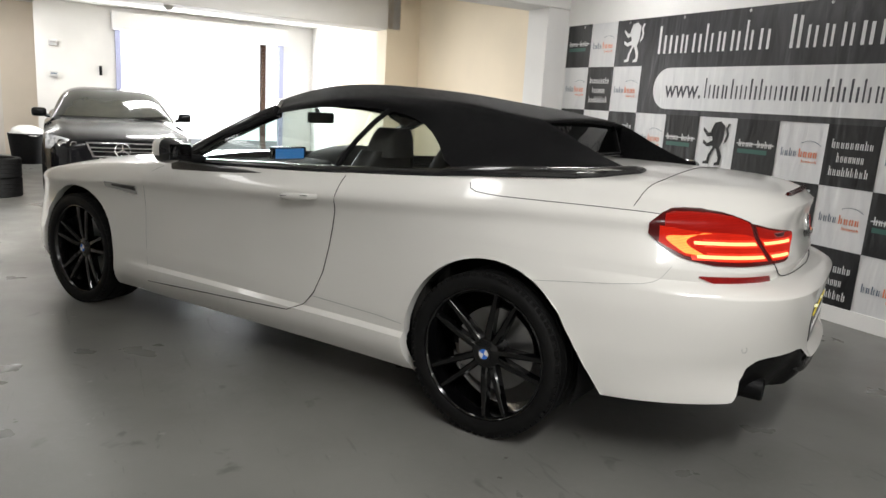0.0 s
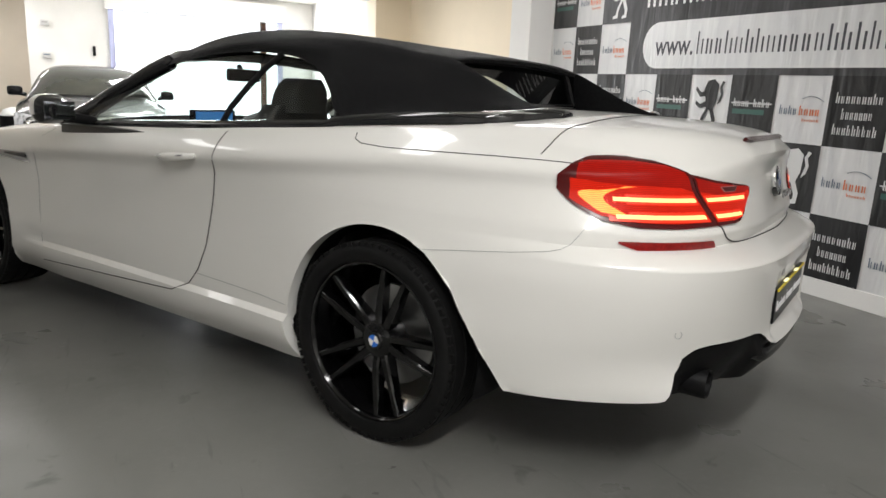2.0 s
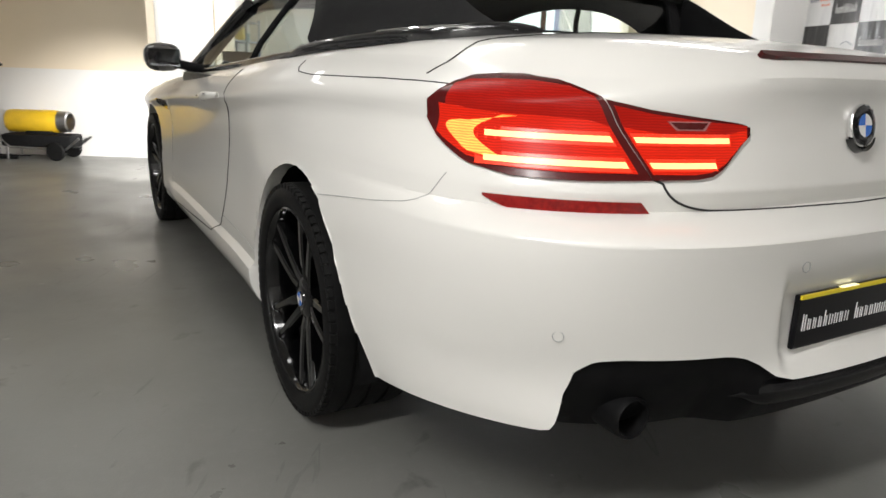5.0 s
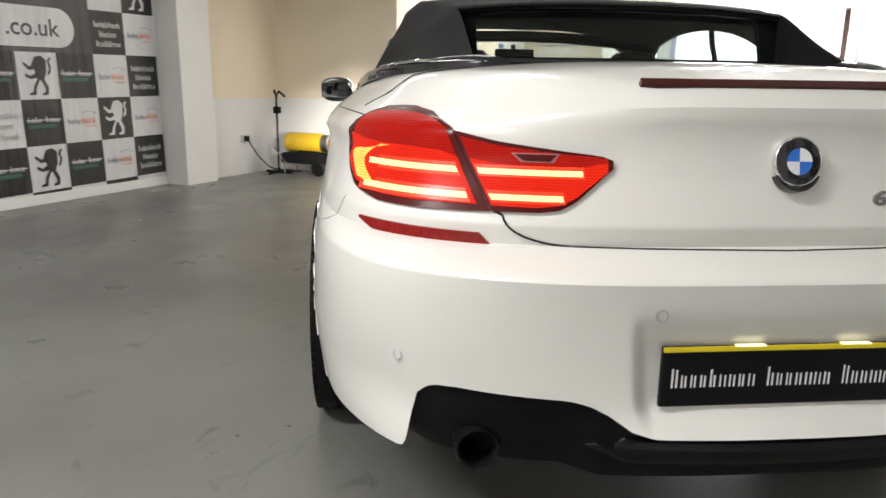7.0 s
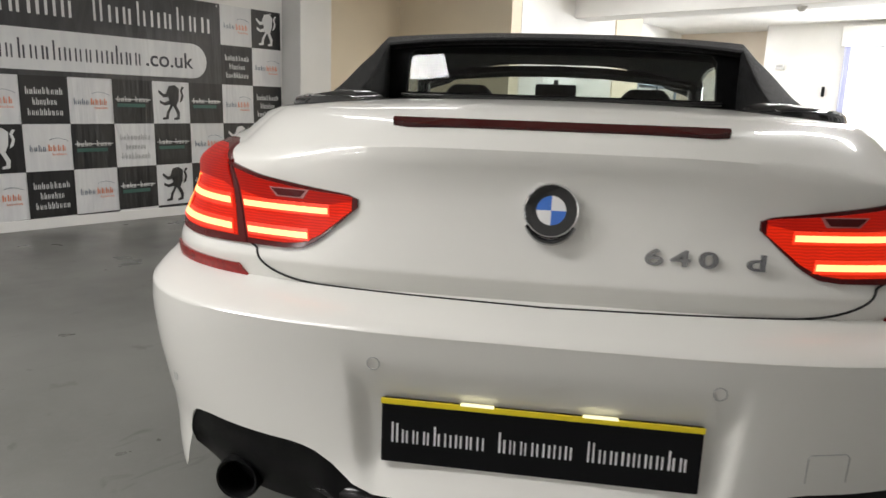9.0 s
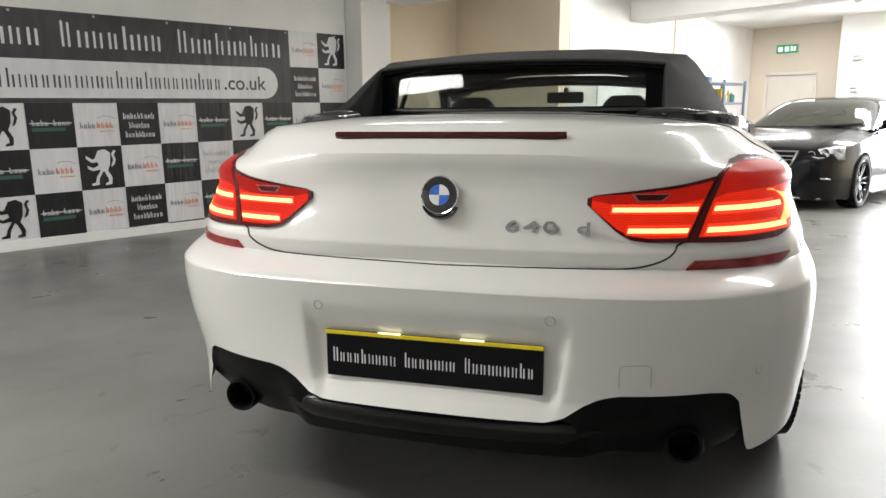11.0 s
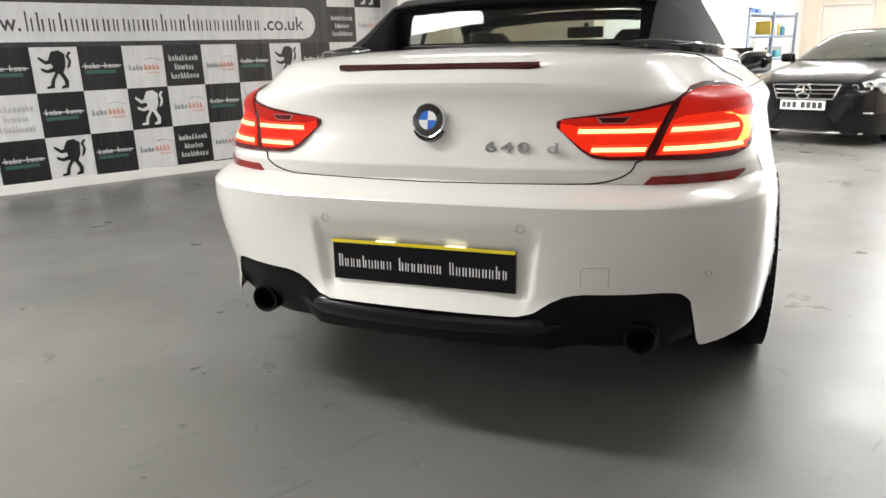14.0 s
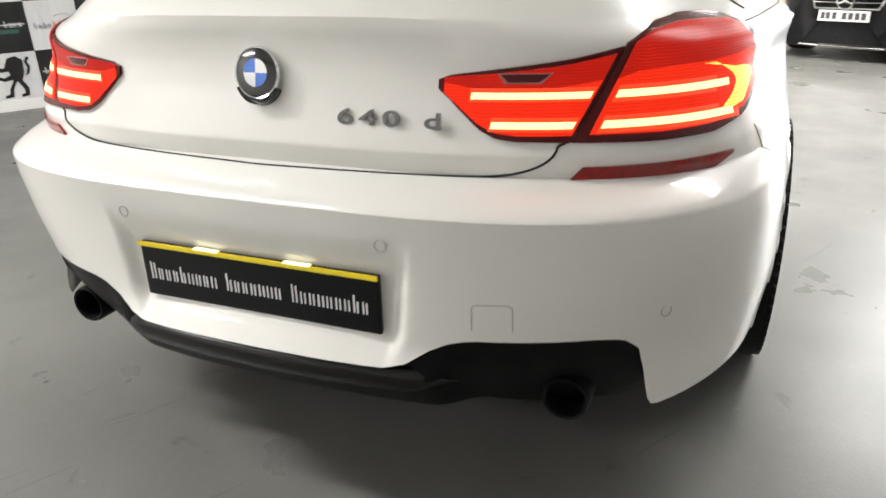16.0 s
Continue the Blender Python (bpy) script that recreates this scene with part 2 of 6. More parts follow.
def curve(pts, x):
    """A smooth line through (x, y) pairs."""
    if x <= pts[0][0]:
        return pts[0][1]
    if x >= pts[-1][0]:
        return pts[-1][1]
    i = max(k for k in range(len(pts) - 1) if pts[k][0] <= x)
    (x0, y0), (x1, y1) = pts[i], pts[i + 1]
    s = (y1 - y0) / (x1 - x0)
    s0 = s if i == 0 else 0.5 * (s + (y0 - pts[i - 1][1]) / (x0 - pts[i - 1][0]))
    s1 = s if i + 2 >= len(pts) else 0.5 * (s + (pts[i + 2][1] - y1) / (pts[i + 2][0] - x1))
    h, t = x1 - x0, (x - x0) / (x1 - x0)
    return ((2 * t**3 - 3 * t**2 + 1) * y0 + (t**3 - 2 * t**2 + t) * h * s0 + (-2 * t**3 + 3 * t**2) * y1 + (t**3 - t**2) * h * s1)


def line(pts, x):
    return float(np.interp(x, [p[0] for p in pts], [p[1] for p in pts]))

# ---- the room: q to the right, s along, turned against the car ----


def wall(name, label, mat, rows, bevel=0.0):
    return single(name, boxes(*rows, bevel=bevel), mat, label, "wall", rot=-30, kind="structure")


single("floor", boxes((-9, 6, -8, 18, -0.2, FLOOR_Z)), FLOOR, "worn grey painted concrete garage floor", "floor", rot=-30, kind="structure")
single("ceiling", boxes((-9, 6, -8, 18, 2.95, 3.15)), CEILING, "plain white painted ceiling", "ceiling", rot=-30, kind="structure")
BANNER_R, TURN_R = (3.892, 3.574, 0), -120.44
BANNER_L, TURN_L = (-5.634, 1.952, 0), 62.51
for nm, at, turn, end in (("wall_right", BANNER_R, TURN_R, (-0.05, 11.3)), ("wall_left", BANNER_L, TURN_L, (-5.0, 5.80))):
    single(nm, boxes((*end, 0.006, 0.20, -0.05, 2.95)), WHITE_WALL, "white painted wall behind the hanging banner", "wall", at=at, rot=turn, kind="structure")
wall("wall_back", "plain white wall closing the room", WHITE_WALL, [(-6.4, 1.8, -6.2, -6.0, -0.05, 2.95)])
wall("pillar_right", "white painted pillar at the end of the banner wall", WHITE_WALL, [(1.32, 1.8, 5.08, 5.45, -0.05, 2.95)], bevel=0.01)
wall("pillar_left", "white painted pillar at the end of the banner wall", WHITE_WALL, [(-6.32, -5.825, 4.68, 5.12, -0.05, 2.95)], bevel=0.01)
wall("wall_right_bay", "cream painted wall between two pillars", CREAM_WALL, [(1.62, 1.8, 5.45, 8.85, -0.05, 2.95)])
wall("pillar_right_far", "cream painted pillar carrying a beam", CREAM_WALL, [(1.08, 1.8, 8.85, 9.25, -0.05, 2.95)], bevel=0.01)
wall("wall_right_far", "pale cream painted wall near the shutter", CREAM_WALL, [(1.62, 1.8, 9.25, 12.6, -0.05, 2.95)])
wall("wall_right_end", "white painted wall beside the shutter", WHITE_WALL, [(1.62, 1.82, 12.6, 14.4, -0.05, 2.95)])
# walls are cream throughout; headlamp light below the cut-off is put in as white
HEADLIT_TOP = 0.86
wall("wall_left_bay", "cream painted wall above its headlamp-lit band", CREAM_WALL, [(-6.16, -5.98, 5.12, 6.40, HEADLIT_TOP, 2.95)])
wall("headlit_band_bay", "lower cream wall made white for the headlamp light", WHITE_WALL, [(-6.16, -5.975, 5.12, 6.40, -0.05, HEADLIT_TOP)])
wall("wall_cross", "cream painted cross wall above its headlamp-lit band", CREAM_WALL, [(-6.16, -4.30, 6.40, 6.60, HEADLIT_TOP, 2.95)])
wall("headlit_band_cross", "lower cream cross wall made white for the headlamp light", WHITE_WALL, [(-6.16, -4.30, 6.395, 6.60, -0.05, HEADLIT_TOP)])
wall("wall_left_inner", "white painted inner wall with a flush door panel", WHITE_WALL, [(-5.06, -4.86, 6.60, 10.17, -0.05, 2.95), (-4.50, -4.295, 6.60, 6.72, -0.05, 2.95)])
wall("pillar_left_far", "cream painted pillar carrying a beam", CREAM_WALL, [(-5.08, -4.84, 10.17, 11.15, -0.05, 2.95)], bevel=0.01)
wall("wall_left_far", "white painted wall behind the shelving", WHITE_WALL, [(-5.9, -5.7, 9.3, 15.2, -0.05, 2.95), (-5.7, -5.08, 10.9, 11.1, -0.05, 2.95)])
wall("wall_exit", "tan painted end wall around the exit door", TAN_WALL, [(-5.7, -5.36, 15.2, 15.4, -0.05, 2.95), (-4.36, -3.55, 15.2, 15.4, -0.05, 2.95), (-5.36, -4.36, 15.2, 15.4, 2.02, 2.95)])
wall("wall_shutter", "white painted wall around the shutter opening", WHITE_WALL, [(-3.72, -2.30, 14.4, 14.65, -0.05, 2.95), (0.92, 1.82, 14.4, 14.65, -0.05, 2.95), (-2.30, 0.92, 14.4, 14.65, 2.52, 2.95), (-3.72, -3.5, 14.65, 15.4, -0.05, 2.95)])
wall("beam_near", "white painted ceiling beam", WHITE_WALL, [(-5.825, 1.6, 5.06, 5.47, 2.42, 2.95)], bevel=0.01)
wall("beam_far", "white painted ceiling beam with a detector below", WHITE_WALL, [(-4.86, 1.3, 8.85, 9.28, 2.46, 2.95)], bevel=0.01)
single("ground", boxes((-12, 12, 14.66, 60, -0.25, -0.02)), material("yard_concrete", (0.45, 0.45, 0.44), 0.9, second=(0.36, 0.36, 0.35), scale=2), "pale concrete yard outside the shutter", "ground", rot=-30, kind="structure")
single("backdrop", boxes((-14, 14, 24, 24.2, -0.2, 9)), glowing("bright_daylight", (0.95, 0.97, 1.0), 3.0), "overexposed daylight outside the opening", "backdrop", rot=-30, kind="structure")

# ---- white convertible: y forward from the tail, x to its right ----
car = thing("convertible_car", "white two-door convertible car with a closed black soft top", "car", (0, 3.05, 0))
AX_R, AX_F, HUB_Z = 1.77, 4.625, 0.338

Z_SHOULDER_REAR = 0.992
REAR_Y = [(0.20, 0.52), (0.30, 0.545), (0.38, 0.635), (0.43, 0.662), (0.47, 0.668), (0.54, 0.672), (0.62, 0.669), (0.688, 0.661), (0.692, 0.6605), (0.697, 0.664), (0.715, 0.700), (0.73, 0.742), (0.736, 0.768), (0.772, 0.757), (0.776, 0.757), (0.80, 0.763), (0.86, 0.778), (0.91, 0.783), (0.95, 0.779), (0.975, 0.771), (1.0, 0.770)]
REAR_N = [(0.2, 2.0), (0.30, 2.15), (0.42, 2.7), (0.55, 3.2), (0.64, 3.4), (0.75, 3.5), (0.9, 3.25), (1.05, 3.0)]
FRONT_Y = [(0.15, 5.42), (0.35, 5.50), (0.6, 5.46), (0.75, 5.36), (0.85, 5.2)]
WIDTH = [(0.6, 0.925), (1.3, 0.940), (1.77, 0.962), (2.14, 0.954), (2.4, 0.942), (2.8, 0.934), (3.7, 0.925), (4.3, 0.936), (4.62, 0.940), (5.0, 0.930), (5.5, 0.91)]
CREASE = [(0.6, 0.93), (1.2, 0.93), (1.7, 0.92), (2.54, 0.865), (3.9, 0.80), (4.7, 0.74), (5.5, 0.66)]
SHOULDER = [(0.6, Z_SHOULDER_REAR), (0.775, 0.990), (0.80, 0.983), (0.84, 0.976), (0.92, 0.974), (1.0, 0.978), (1.15, 0.992), (1.3, 1.006), (1.6, 1.014), (1.9, 1.006), (2.63, 0.968), (3.2, 0.940), (3.6, 0.919), (4.1, 0.89), (4.62, 0.845), (5.0, 0.785), (5.3, 0.70), (5.5, 0.62)]
SPINE = [(0.6, 1.0), (0.82, 1.03), (0.95, 1.062), (1.15, 1.082), (1.5, 1.093), (1.9, 1.09), (2.2, 1.05), (3.2, 0.98), (3.9, 0.965), (4.4, 0.93), (4.8, 0.885), (5.2, 0.80), (5.5, 0.66)]


def ease(t):
    t = min(1.0, max(0.0, t))
    return t * t * (3 - 2 * t)


# how far the tail leans in above and below its widest height
LEAN_HIGH = [(0.64, 0.0), (0.71, 0.012), (0.79, 0.030), (0.89, 0.066), (0.97, 0.088), (1.05, 0.10)]
LEAN_LOW = [(0.20, 0.065), (0.28, 0.030), (0.37, 0.012), (0.46, 0.0)]


def half_width(y, z):
    w = curve(WIDTH, y) - line(LEAN_HIGH, z) * ease((2.45 - y) / 1.05) - line(LEAN_LOW, z) * ease((2.1 - y) / 0.6)
    zc, zs = line(CREASE, y), curve(SHOULDER, y)
    if z >= zc:
        t = min(1.0, (z - zc) / max(0.02, zs - zc))
        return w - 0.090 * t**1.7
    d = zc - z
    # drawn in under the crease, full again lower down
    w -= 0.011 * ease(d / 0.05) * ease((0.34 - d) / 0.28) + 0.016 * math.sin(math.pi * min(1, max(0, d / (zc - 0.40)))) * 0.8
    if z < 0.34:
        w += 0.022 * ease((y - 2.05) / 0.1) * ease((4.2 - y) / 0.4) * min(1.0, (0.34 - z) / 0.02) - 0.05 * max(0, (0.28 - z) / 0.1) ** 1.5
    return w


def rear_point(phi, z, out=0.0):
    """A point of the left rear outline at height z: phi 0 at the middle, 90 degrees on the flank."""
    n, b = line(REAR_N, z), 0.90
    c, s = max(0.0, math.cos(phi)), max(0.0, math.sin(phi))
    # the boot's lip dips towards the lamps, and the hollow below it with it
    dip = 0.017 * min(1.0, s ** (2 / n) * 0.85 / 0.55) ** 2
    yr = line(REAR_Y, z + dip * ease((z - 0.82) / 0.12))
    y = yr + b * (1 - c ** (2 / n))
    x = -half_width(max(y, 1.0), z) * s ** (2 / n)
    if out:
        d = 0.01
        p0, p1 = rear_point(max(0, phi - d), z), rear_point(min(math.pi / 2, phi + d), z)
        nrm = Vector((p1.y - p0.y, -(p1.x - p0.x), 0)).normalized()
        if nrm.y > 0 and phi < 1:
            nrm = -nrm
        return Vector((x, y, z)) + Vector((-abs(nrm.x), -abs(nrm.y), 0)) * out
    return Vector((x, y, z))


def phi_at(z, x=None, y=None):
    """The phi at which the rear outline reaches |x|, or y."""
    lo, hi = 0.0, math.pi / 2
    for _ in range(40):
        mid = (lo + hi) / 2
        p = rear_point(mid, z)
        if (-p.x < x) if x is not None else (p.y < y):
            lo = mid
        else:
            hi = mid
    return lo


LOWER = [(0, 0.405), (0.27, 0.405), (0.31, 0.415), (0.37, 0.455), (0.42, 0.467), (0.62, 0.466), (0.665, 0.460), (0.690, 0.435), (0.714, 0.312), (0.722, 0.300), (0.85, 0.284), (0.95, 0.268)]


def bottom(x, y):
    if y < 1.45:
        return line(LOWER, -x)
    return line([(1.45, 0.24), (2.1, 0.175), (2.4, 0.17), (4.2, 0.16), (4.9, 0.17), (5.5, 0.19)], y)


def body_point(u, z):
    """u 0..1 rear corner, 1..2 flank, 2..3 front corner."""
    if u <= 1:
        return rear_point(u * math.pi / 2, z)
    y0 = line(REAR_Y, z) + 0.90
    y1 = 4.75
    if u <= 2:
        y = lerp(y0, y1, u - 1)
        return Vector((-half_width(y, z), y, z))
    phi = (u - 2) * math.pi / 2
    n, yf = 2.7, curve(FRONT_Y, z)
    x = -half_width(y1, z) * max(0.0, math.cos(phi)) ** (2 / n)
    y = y1 + (yf - y1) * max(0.0, math.sin(phi)) ** (2 / n)
    return Vector((x, y, z))


def recess(p):
    """The hollow for the plate."""
    return 0.021 * ease((0.315 + 0.1 * (p.z - 0.5) + p.x) / 0.035) * ease((p.z - 0.415) / 0.04) * ease((0.625 - p.z) / 0.055) if p.y < 0.9 else 0.0


DECK_EDGE = [(0.6, 0.990), (0.85, 0.994), (1.0, 1.004), (1.2, 1.014), (1.4, 1.020), (1.6, 1.021), (1.9, 1.010)] + SHOULDER[-8:]


def deck(x, y):
    """The crowned upper surface behind and before the cabin."""
    edge = curve(DECK_EDGE, y)
    return lerp(edge, max(edge, curve(SPINE, y)), 1 - min(1.0, abs(x) / 0.86) ** 2.5)


def soft_min(a, b, k):
    h = min(1.0, max(0.0, 0.5 + 0.5 * (b - a) / k))
    return lerp(b, a, h) - k * h * (1 - h)


def body_column(u):
    """Points from the lower edge up to the shoulder and on to the middle of the car."""
    zb = 0.6
    while zb > 0.15:
        p = body_point(u, zb - 0.002)
        if p.z < bottom(p.x, p.y):
            break
        zb -= 0.002
    # the last stretch by halving, so that the lower edge runs straight
    step = 0.002
    for _ in range(6):
        step /= 2
        p = body_point(u, zb - step)
        if p.z >= bottom(p.x, p.y):
            zb -= step
    p = body_point(u, 0.6)
    q = body_point(u, 0.99) if p.y < 1.6 else p
    zs = curve(SHOULDER, q.y)
    low = [0.16, 0.19, 0.22, 0.25, 0.28, 0.305, 0.32, 0.33, 0.34, 0.345, 0.37, 0.40, 0.43, 0.455, 0.475, 0.495, 0.52, 0.55, 0.58, 0.62, 0.655, 0.68, 0.688, 0.692, 0.697, 0.706, 0.715, 0.73, 0.736, 0.742, 0.755, 0.768, 0.772, 0.776, 0.782, 0.80]
    zt = 0.80
    if zs < 0.90:
        zt = zs - 0.12
        low = [z * zt / 0.80 for z in low]
    col = [body_point(u, max(z, zb)) for z in low]
    k = 13
    for i in range(1, k + 1):
        t = i / k
        col.append(body_point(u, max(zb, lerp(zt, zs, t))))
    for p in col:
        p.y += recess(p)
    top = col[-1]
    for w in (0.008, 0.02, 0.04, 0.065, 0.10, 0.16, 0.25, 0.4, 0.7, 1.0):
        yc = min(max(top.y, 1.6), 4.3)
        x, y = top.x * (1 - w), lerp(top.y, yc, w)
        rise = top.z + 0.9 * math.hypot(x - top.x, y - top.y)
        col.append(Vector((x, y, soft_min(deck(x, y), rise, 0.012) if w < 1 else deck(0, y))))
    return col


us = sorted({round(x, 4) for x in [i / 60 for i in range(61)] + [0.095 + 0.0025 * i for i in range(24)] + [0.003, 0.008, 0.3675, 0.37, 0.3725, 0.375, 0.3775, 0.38, 0.3825, 0.385, 0.39, 0.395] + [1 + i / 110 for i in range(111)] + [2 + i / 26 for i in range(27)]} | {0.0})


def skirt_edge(z):
    """Behind the rear wheel the opening runs on straight, leaning back."""
    return lerp(1.418, 1.282, (0.488 - z) / 0.218)


def in_skirt(p):
    return p.z < 0.488 and skirt_edge(p.z) < p.y < AX_R


def inside_arch(p):
    return p.x < -0.55 and (in_skirt(p) or any((p.y - a) ** 2 + (p.z - HUB_Z) ** 2 < 0.378 ** 2 and p.z < 0.8 for a in (AX_R, AX_F)))


def build_body():
    bm = bmesh.new()
    cols = [body_column(u) for u in us]
    SIDE_ROWS = len(cols[0]) - 10
    vs = [[bm.verts.new(p) for p in c] for c in cols]
    for i in range(len(vs) - 1):
        for j in range(len(vs[0]) - 1):
            quad = (vs[i][j], vs[i + 1][j], vs[i + 1][j + 1], vs[i][j + 1])
            if all(inside_arch(v.co) for v in quad):
                continue
            c = sum((v.co for v in quad), Vector()) / 4
            # the cabin stays open under the roof
            if abs(c.x) < 0.80 and 2.12 < c.y < 3.85 and j > SIDE_ROWS + 2:
                continue
            bm.faces.new(quad)
    for v in [v for v in bm.verts if not v.link_faces]:
        bm.verts.remove(v)
    for v in bm.verts:
        if inside_arch(v.co):
            if in_skirt(v.co):
                v.co.y = skirt_edge(v.co.z)
                continue
            a = AX_R if v.co.y < 3 else AX_F
            d = Vector((v.co.y - a, v.co.z - HUB_Z))
            d *= 0.378 / d.length
            v.co.y, v.co.z = a + d.x, HUB_Z + d.y
    # arch lips turned inward
    lips = [e for e in bm.edges if e.is_boundary and all(v.co.z < 0.488 and abs(v.co.y - skirt_edge(v.co.z)) < 0.002 or abs(math.hypot(v.co.y - (AX_R if v.co.y < 3 else AX_F), v.co.z - HUB_Z) - 0.378) < 0.002 for v in e.verts)]
    got = bmesh.ops.extrude_edge_only(bm, edges=lips)
    for v in [g for g in got["geom"] if isinstance(g, bmesh.types.BMVert)]:
        v.co.x += 0.045
    bmesh.ops.mirror(bm, geom=bm.verts[:] + bm.edges[:] + bm.faces[:], axis="X", merge_dist=0.0008)
    return bm


body = part("body", build_body(), CAR_WHITE, car, "white painted steel body shell", smooth=38, weld=0.0008, local=False)

from mathutils.bvhtree import BVHTree
skin_tree = BVHTree.FromPolygons([v.co.copy() for v in body.data.vertices], [tuple(p.vertices) for p in body.data.polygons])


def skin(x, y):
    """The height of the body's upper skin at a place in plan."""
    hit = skin_tree.ray_cast(Vector((x, y, 2.0)), Vector((0, 0, -1)))[0]
    return hit.z if hit else 1.0


def both(make, name, mat, label="", smooth=None, parent=None, weld=0.0):
    """A part on the car's left, and its mirrored twin on the right. make(bm) builds the left one."""
    made = []
    for side in (1, -1):
        bm = bmesh.new()
        make(bm)
        if side < 0:
            bmesh.ops.transform(bm, matrix=Matrix.Diagonal((-1, 1, 1, 1)), verts=bm.verts)
        up = parent[0 if side > 0 else 1] if isinstance(parent, (list, tuple)) else (parent or car)
        made.append(part(name, bm, mat, up, label, smooth=smooth, weld=weld, local=False))
    return made


def one(make, name, mat, label="", smooth=None, parent=None, weld=0.0):
    bm = bmesh.new()
    make(bm)
    return part(name, bm, mat, parent or car, label, smooth=smooth, weld=weld, local=False)


def patch(bm, fn, nu, nv, lift=0.005, sink=-0.006):
    """A raised skin: fn(u, v, out) gives its points; the border sinks into the body."""
    eu = [-1] + [i / nu for i in range(nu + 1)] + [2]
    ev = [-1] + [i / nv for i in range(nv + 1)] + [2]
    rows = [[fn(min(1, max(0, u)), min(1, max(0, v)), sink if u in (-1, 2) or v in (-1, 2) else lift) for v in ev] for u in eu]
    grid(bm, rows)
    return bm


# -- wheels
def wheel_tyre(bm):
    prof = [(0.264, -0.105), (0.273, -0.124), (0.292, -0.132), (0.318, -0.129), (0.332, -0.116)]
    for a, b in ((-0.112, -0.062), (-0.054, -0.004), (0.004, 0.054), (0.062, 0.112)):
        prof += [(0.331, a), (0.338, a + 0.002), (0.338, b - 0.002), (0.331, b)]
    prof += [(0.332, 0.116), (0.318, 0.129), (0.292, 0.132), (0.273, 0.124), (0.264, 0.105)]
    lathe(bm, prof, (0, 0, 0), "x", 64)
    # tread blocks across the shoulder
    for k in range(72):
        a = radians(5 * k)
        m = Matrix.Rotation(a, 4, "X")
        for side in (-1, 1):
            box(bm, side * 0.117 - 0.010, side * 0.117 + 0.010, -0.0105, 0.0105, 0.322, 0.3345, m=m)


def wheel_rim(bm):
    lathe(bm, [(0.270, -0.113), (0.2685, -0.1205), (0.264, -0.1225), (0.259, -0.118), (0.255, -0.105), (0.247, -0.07), (0.240, 0.02), (0.258, 0.10), (0.270, 0.108)], (0, 0, 0), "x", 64)


def wheel_spoke(bm, a):
    m = Matrix.Rotation(a, 4, "X")
    for off, lean in ((-1, 1), (1, 1)):
        rows = []
        for i in range(7):
            t = i / 6
            r = lerp(0.045, 0.257, t)
            y = off * lerp(0.013, 0.046, t ** 0.8)
            w = lerp(0.016, 0.0115, t)
            x = lerp(-0.082, -0.110, t ** 0.6)
            d = lerp(0.050, 0.030, t)
            rows.append([(x + 0.006, y - w, r), (x, y - w * 0.6, r), (x, y + w * 0.6, r), (x + 0.006, y + w, r), (x + d, y + w, r), (x + d, y - w, r)])
        vs = grid(bm, rows, close_u=True)
        bm.faces.new(vs[0])
        bm.faces.new(vs[-1])
    bmesh.ops.transform(bm, matrix=m, verts=bm.verts)


BADGE_BLUE = material("badge_blue", (0.03, 0.16, 0.62), 0.2, coat=0.8)
BADGE_WHITE = material("badge_white", (0.8, 0.8, 0.8), 0.2, coat=0.8)


def quarter(bm, r, start, h, axis):
    pts = [(0, 0)] + [(r * math.cos(radians(start + 90 * k / 10)), r * math.sin(radians(start + 90 * k / 10))) for k in range(11)]
    if axis == "x":
        f = [bm.verts.new((h, a, b)) for a, b in pts]
    else:
        f = [bm.verts.new((a, h, b)) for a, b in pts]
    bm.faces.new(f)


def make_wheel(at, spin, right=False):
    w = new("wheel")
    w.parent = car
    w.matrix_parent_inverse = car.matrix_world.inverted()
    w.matrix_basis = Matrix.Translation(at) @ Matrix.Rotation(math.pi if right else 0, 4, "Z") @ Matrix.Rotation(spin, 4, "X")
    w["label"] = "black multi-spoke alloy wheel with a low-profile tyre"
    return w


WHEEL_Z = FLOOR_Z + 0.3378
wheels = [make_wheel((-0.828, AX_R, WHEEL_Z), 0.35), make_wheel((0.828, AX_R, WHEEL_Z), 1.0, True), make_wheel((-0.803, AX_F, WHEEL_Z), 0.1), make_wheel((0.803, AX_F, WHEEL_Z), 0.5, True)]
bpy.context.view_layer.update()
cached = {}


def wheel_piece(name, make, mat, label="", smooth=None, *args):
    key = (name, args)
    if key not in cached:
        bm = bmesh.new()
        make(bm, *args)
        cached[key] = finish(bm, name, mat, smooth)
    for w in wheels:
        ob = new(name, cached[key])
        ob.parent = w
        if label:
            ob["label"] = label


wheel_piece("tyre", wheel_tyre, RUBBER, "black low-profile rubber tyre", 40)
wheel_piece("rim", wheel_rim, RIM_BLACK, "gloss black alloy rim", 50)
for k in range(5):
    wheel_piece("spoke", wheel_spoke, RIM_BLACK, "", 40, radians(72 * k))
wheel_piece("hub", lambda bm: lathe(bm, [(0.0, -0.092), (0.05, -0.09), (0.062, -0.082), (0.066, -0.05), (0.066, 0.0)], (0, 0, 0), "x", 32), RIM_BLACK, "", 40)
wheel_piece("brake_disc", lambda bm: lathe(bm, [(0.06, 0.0), (0.175, 0.0), (0.175, 0.02), (0.06, 0.02)], (0, 0, 0), "x", 48), STEEL, "dull steel brake disc", 40)
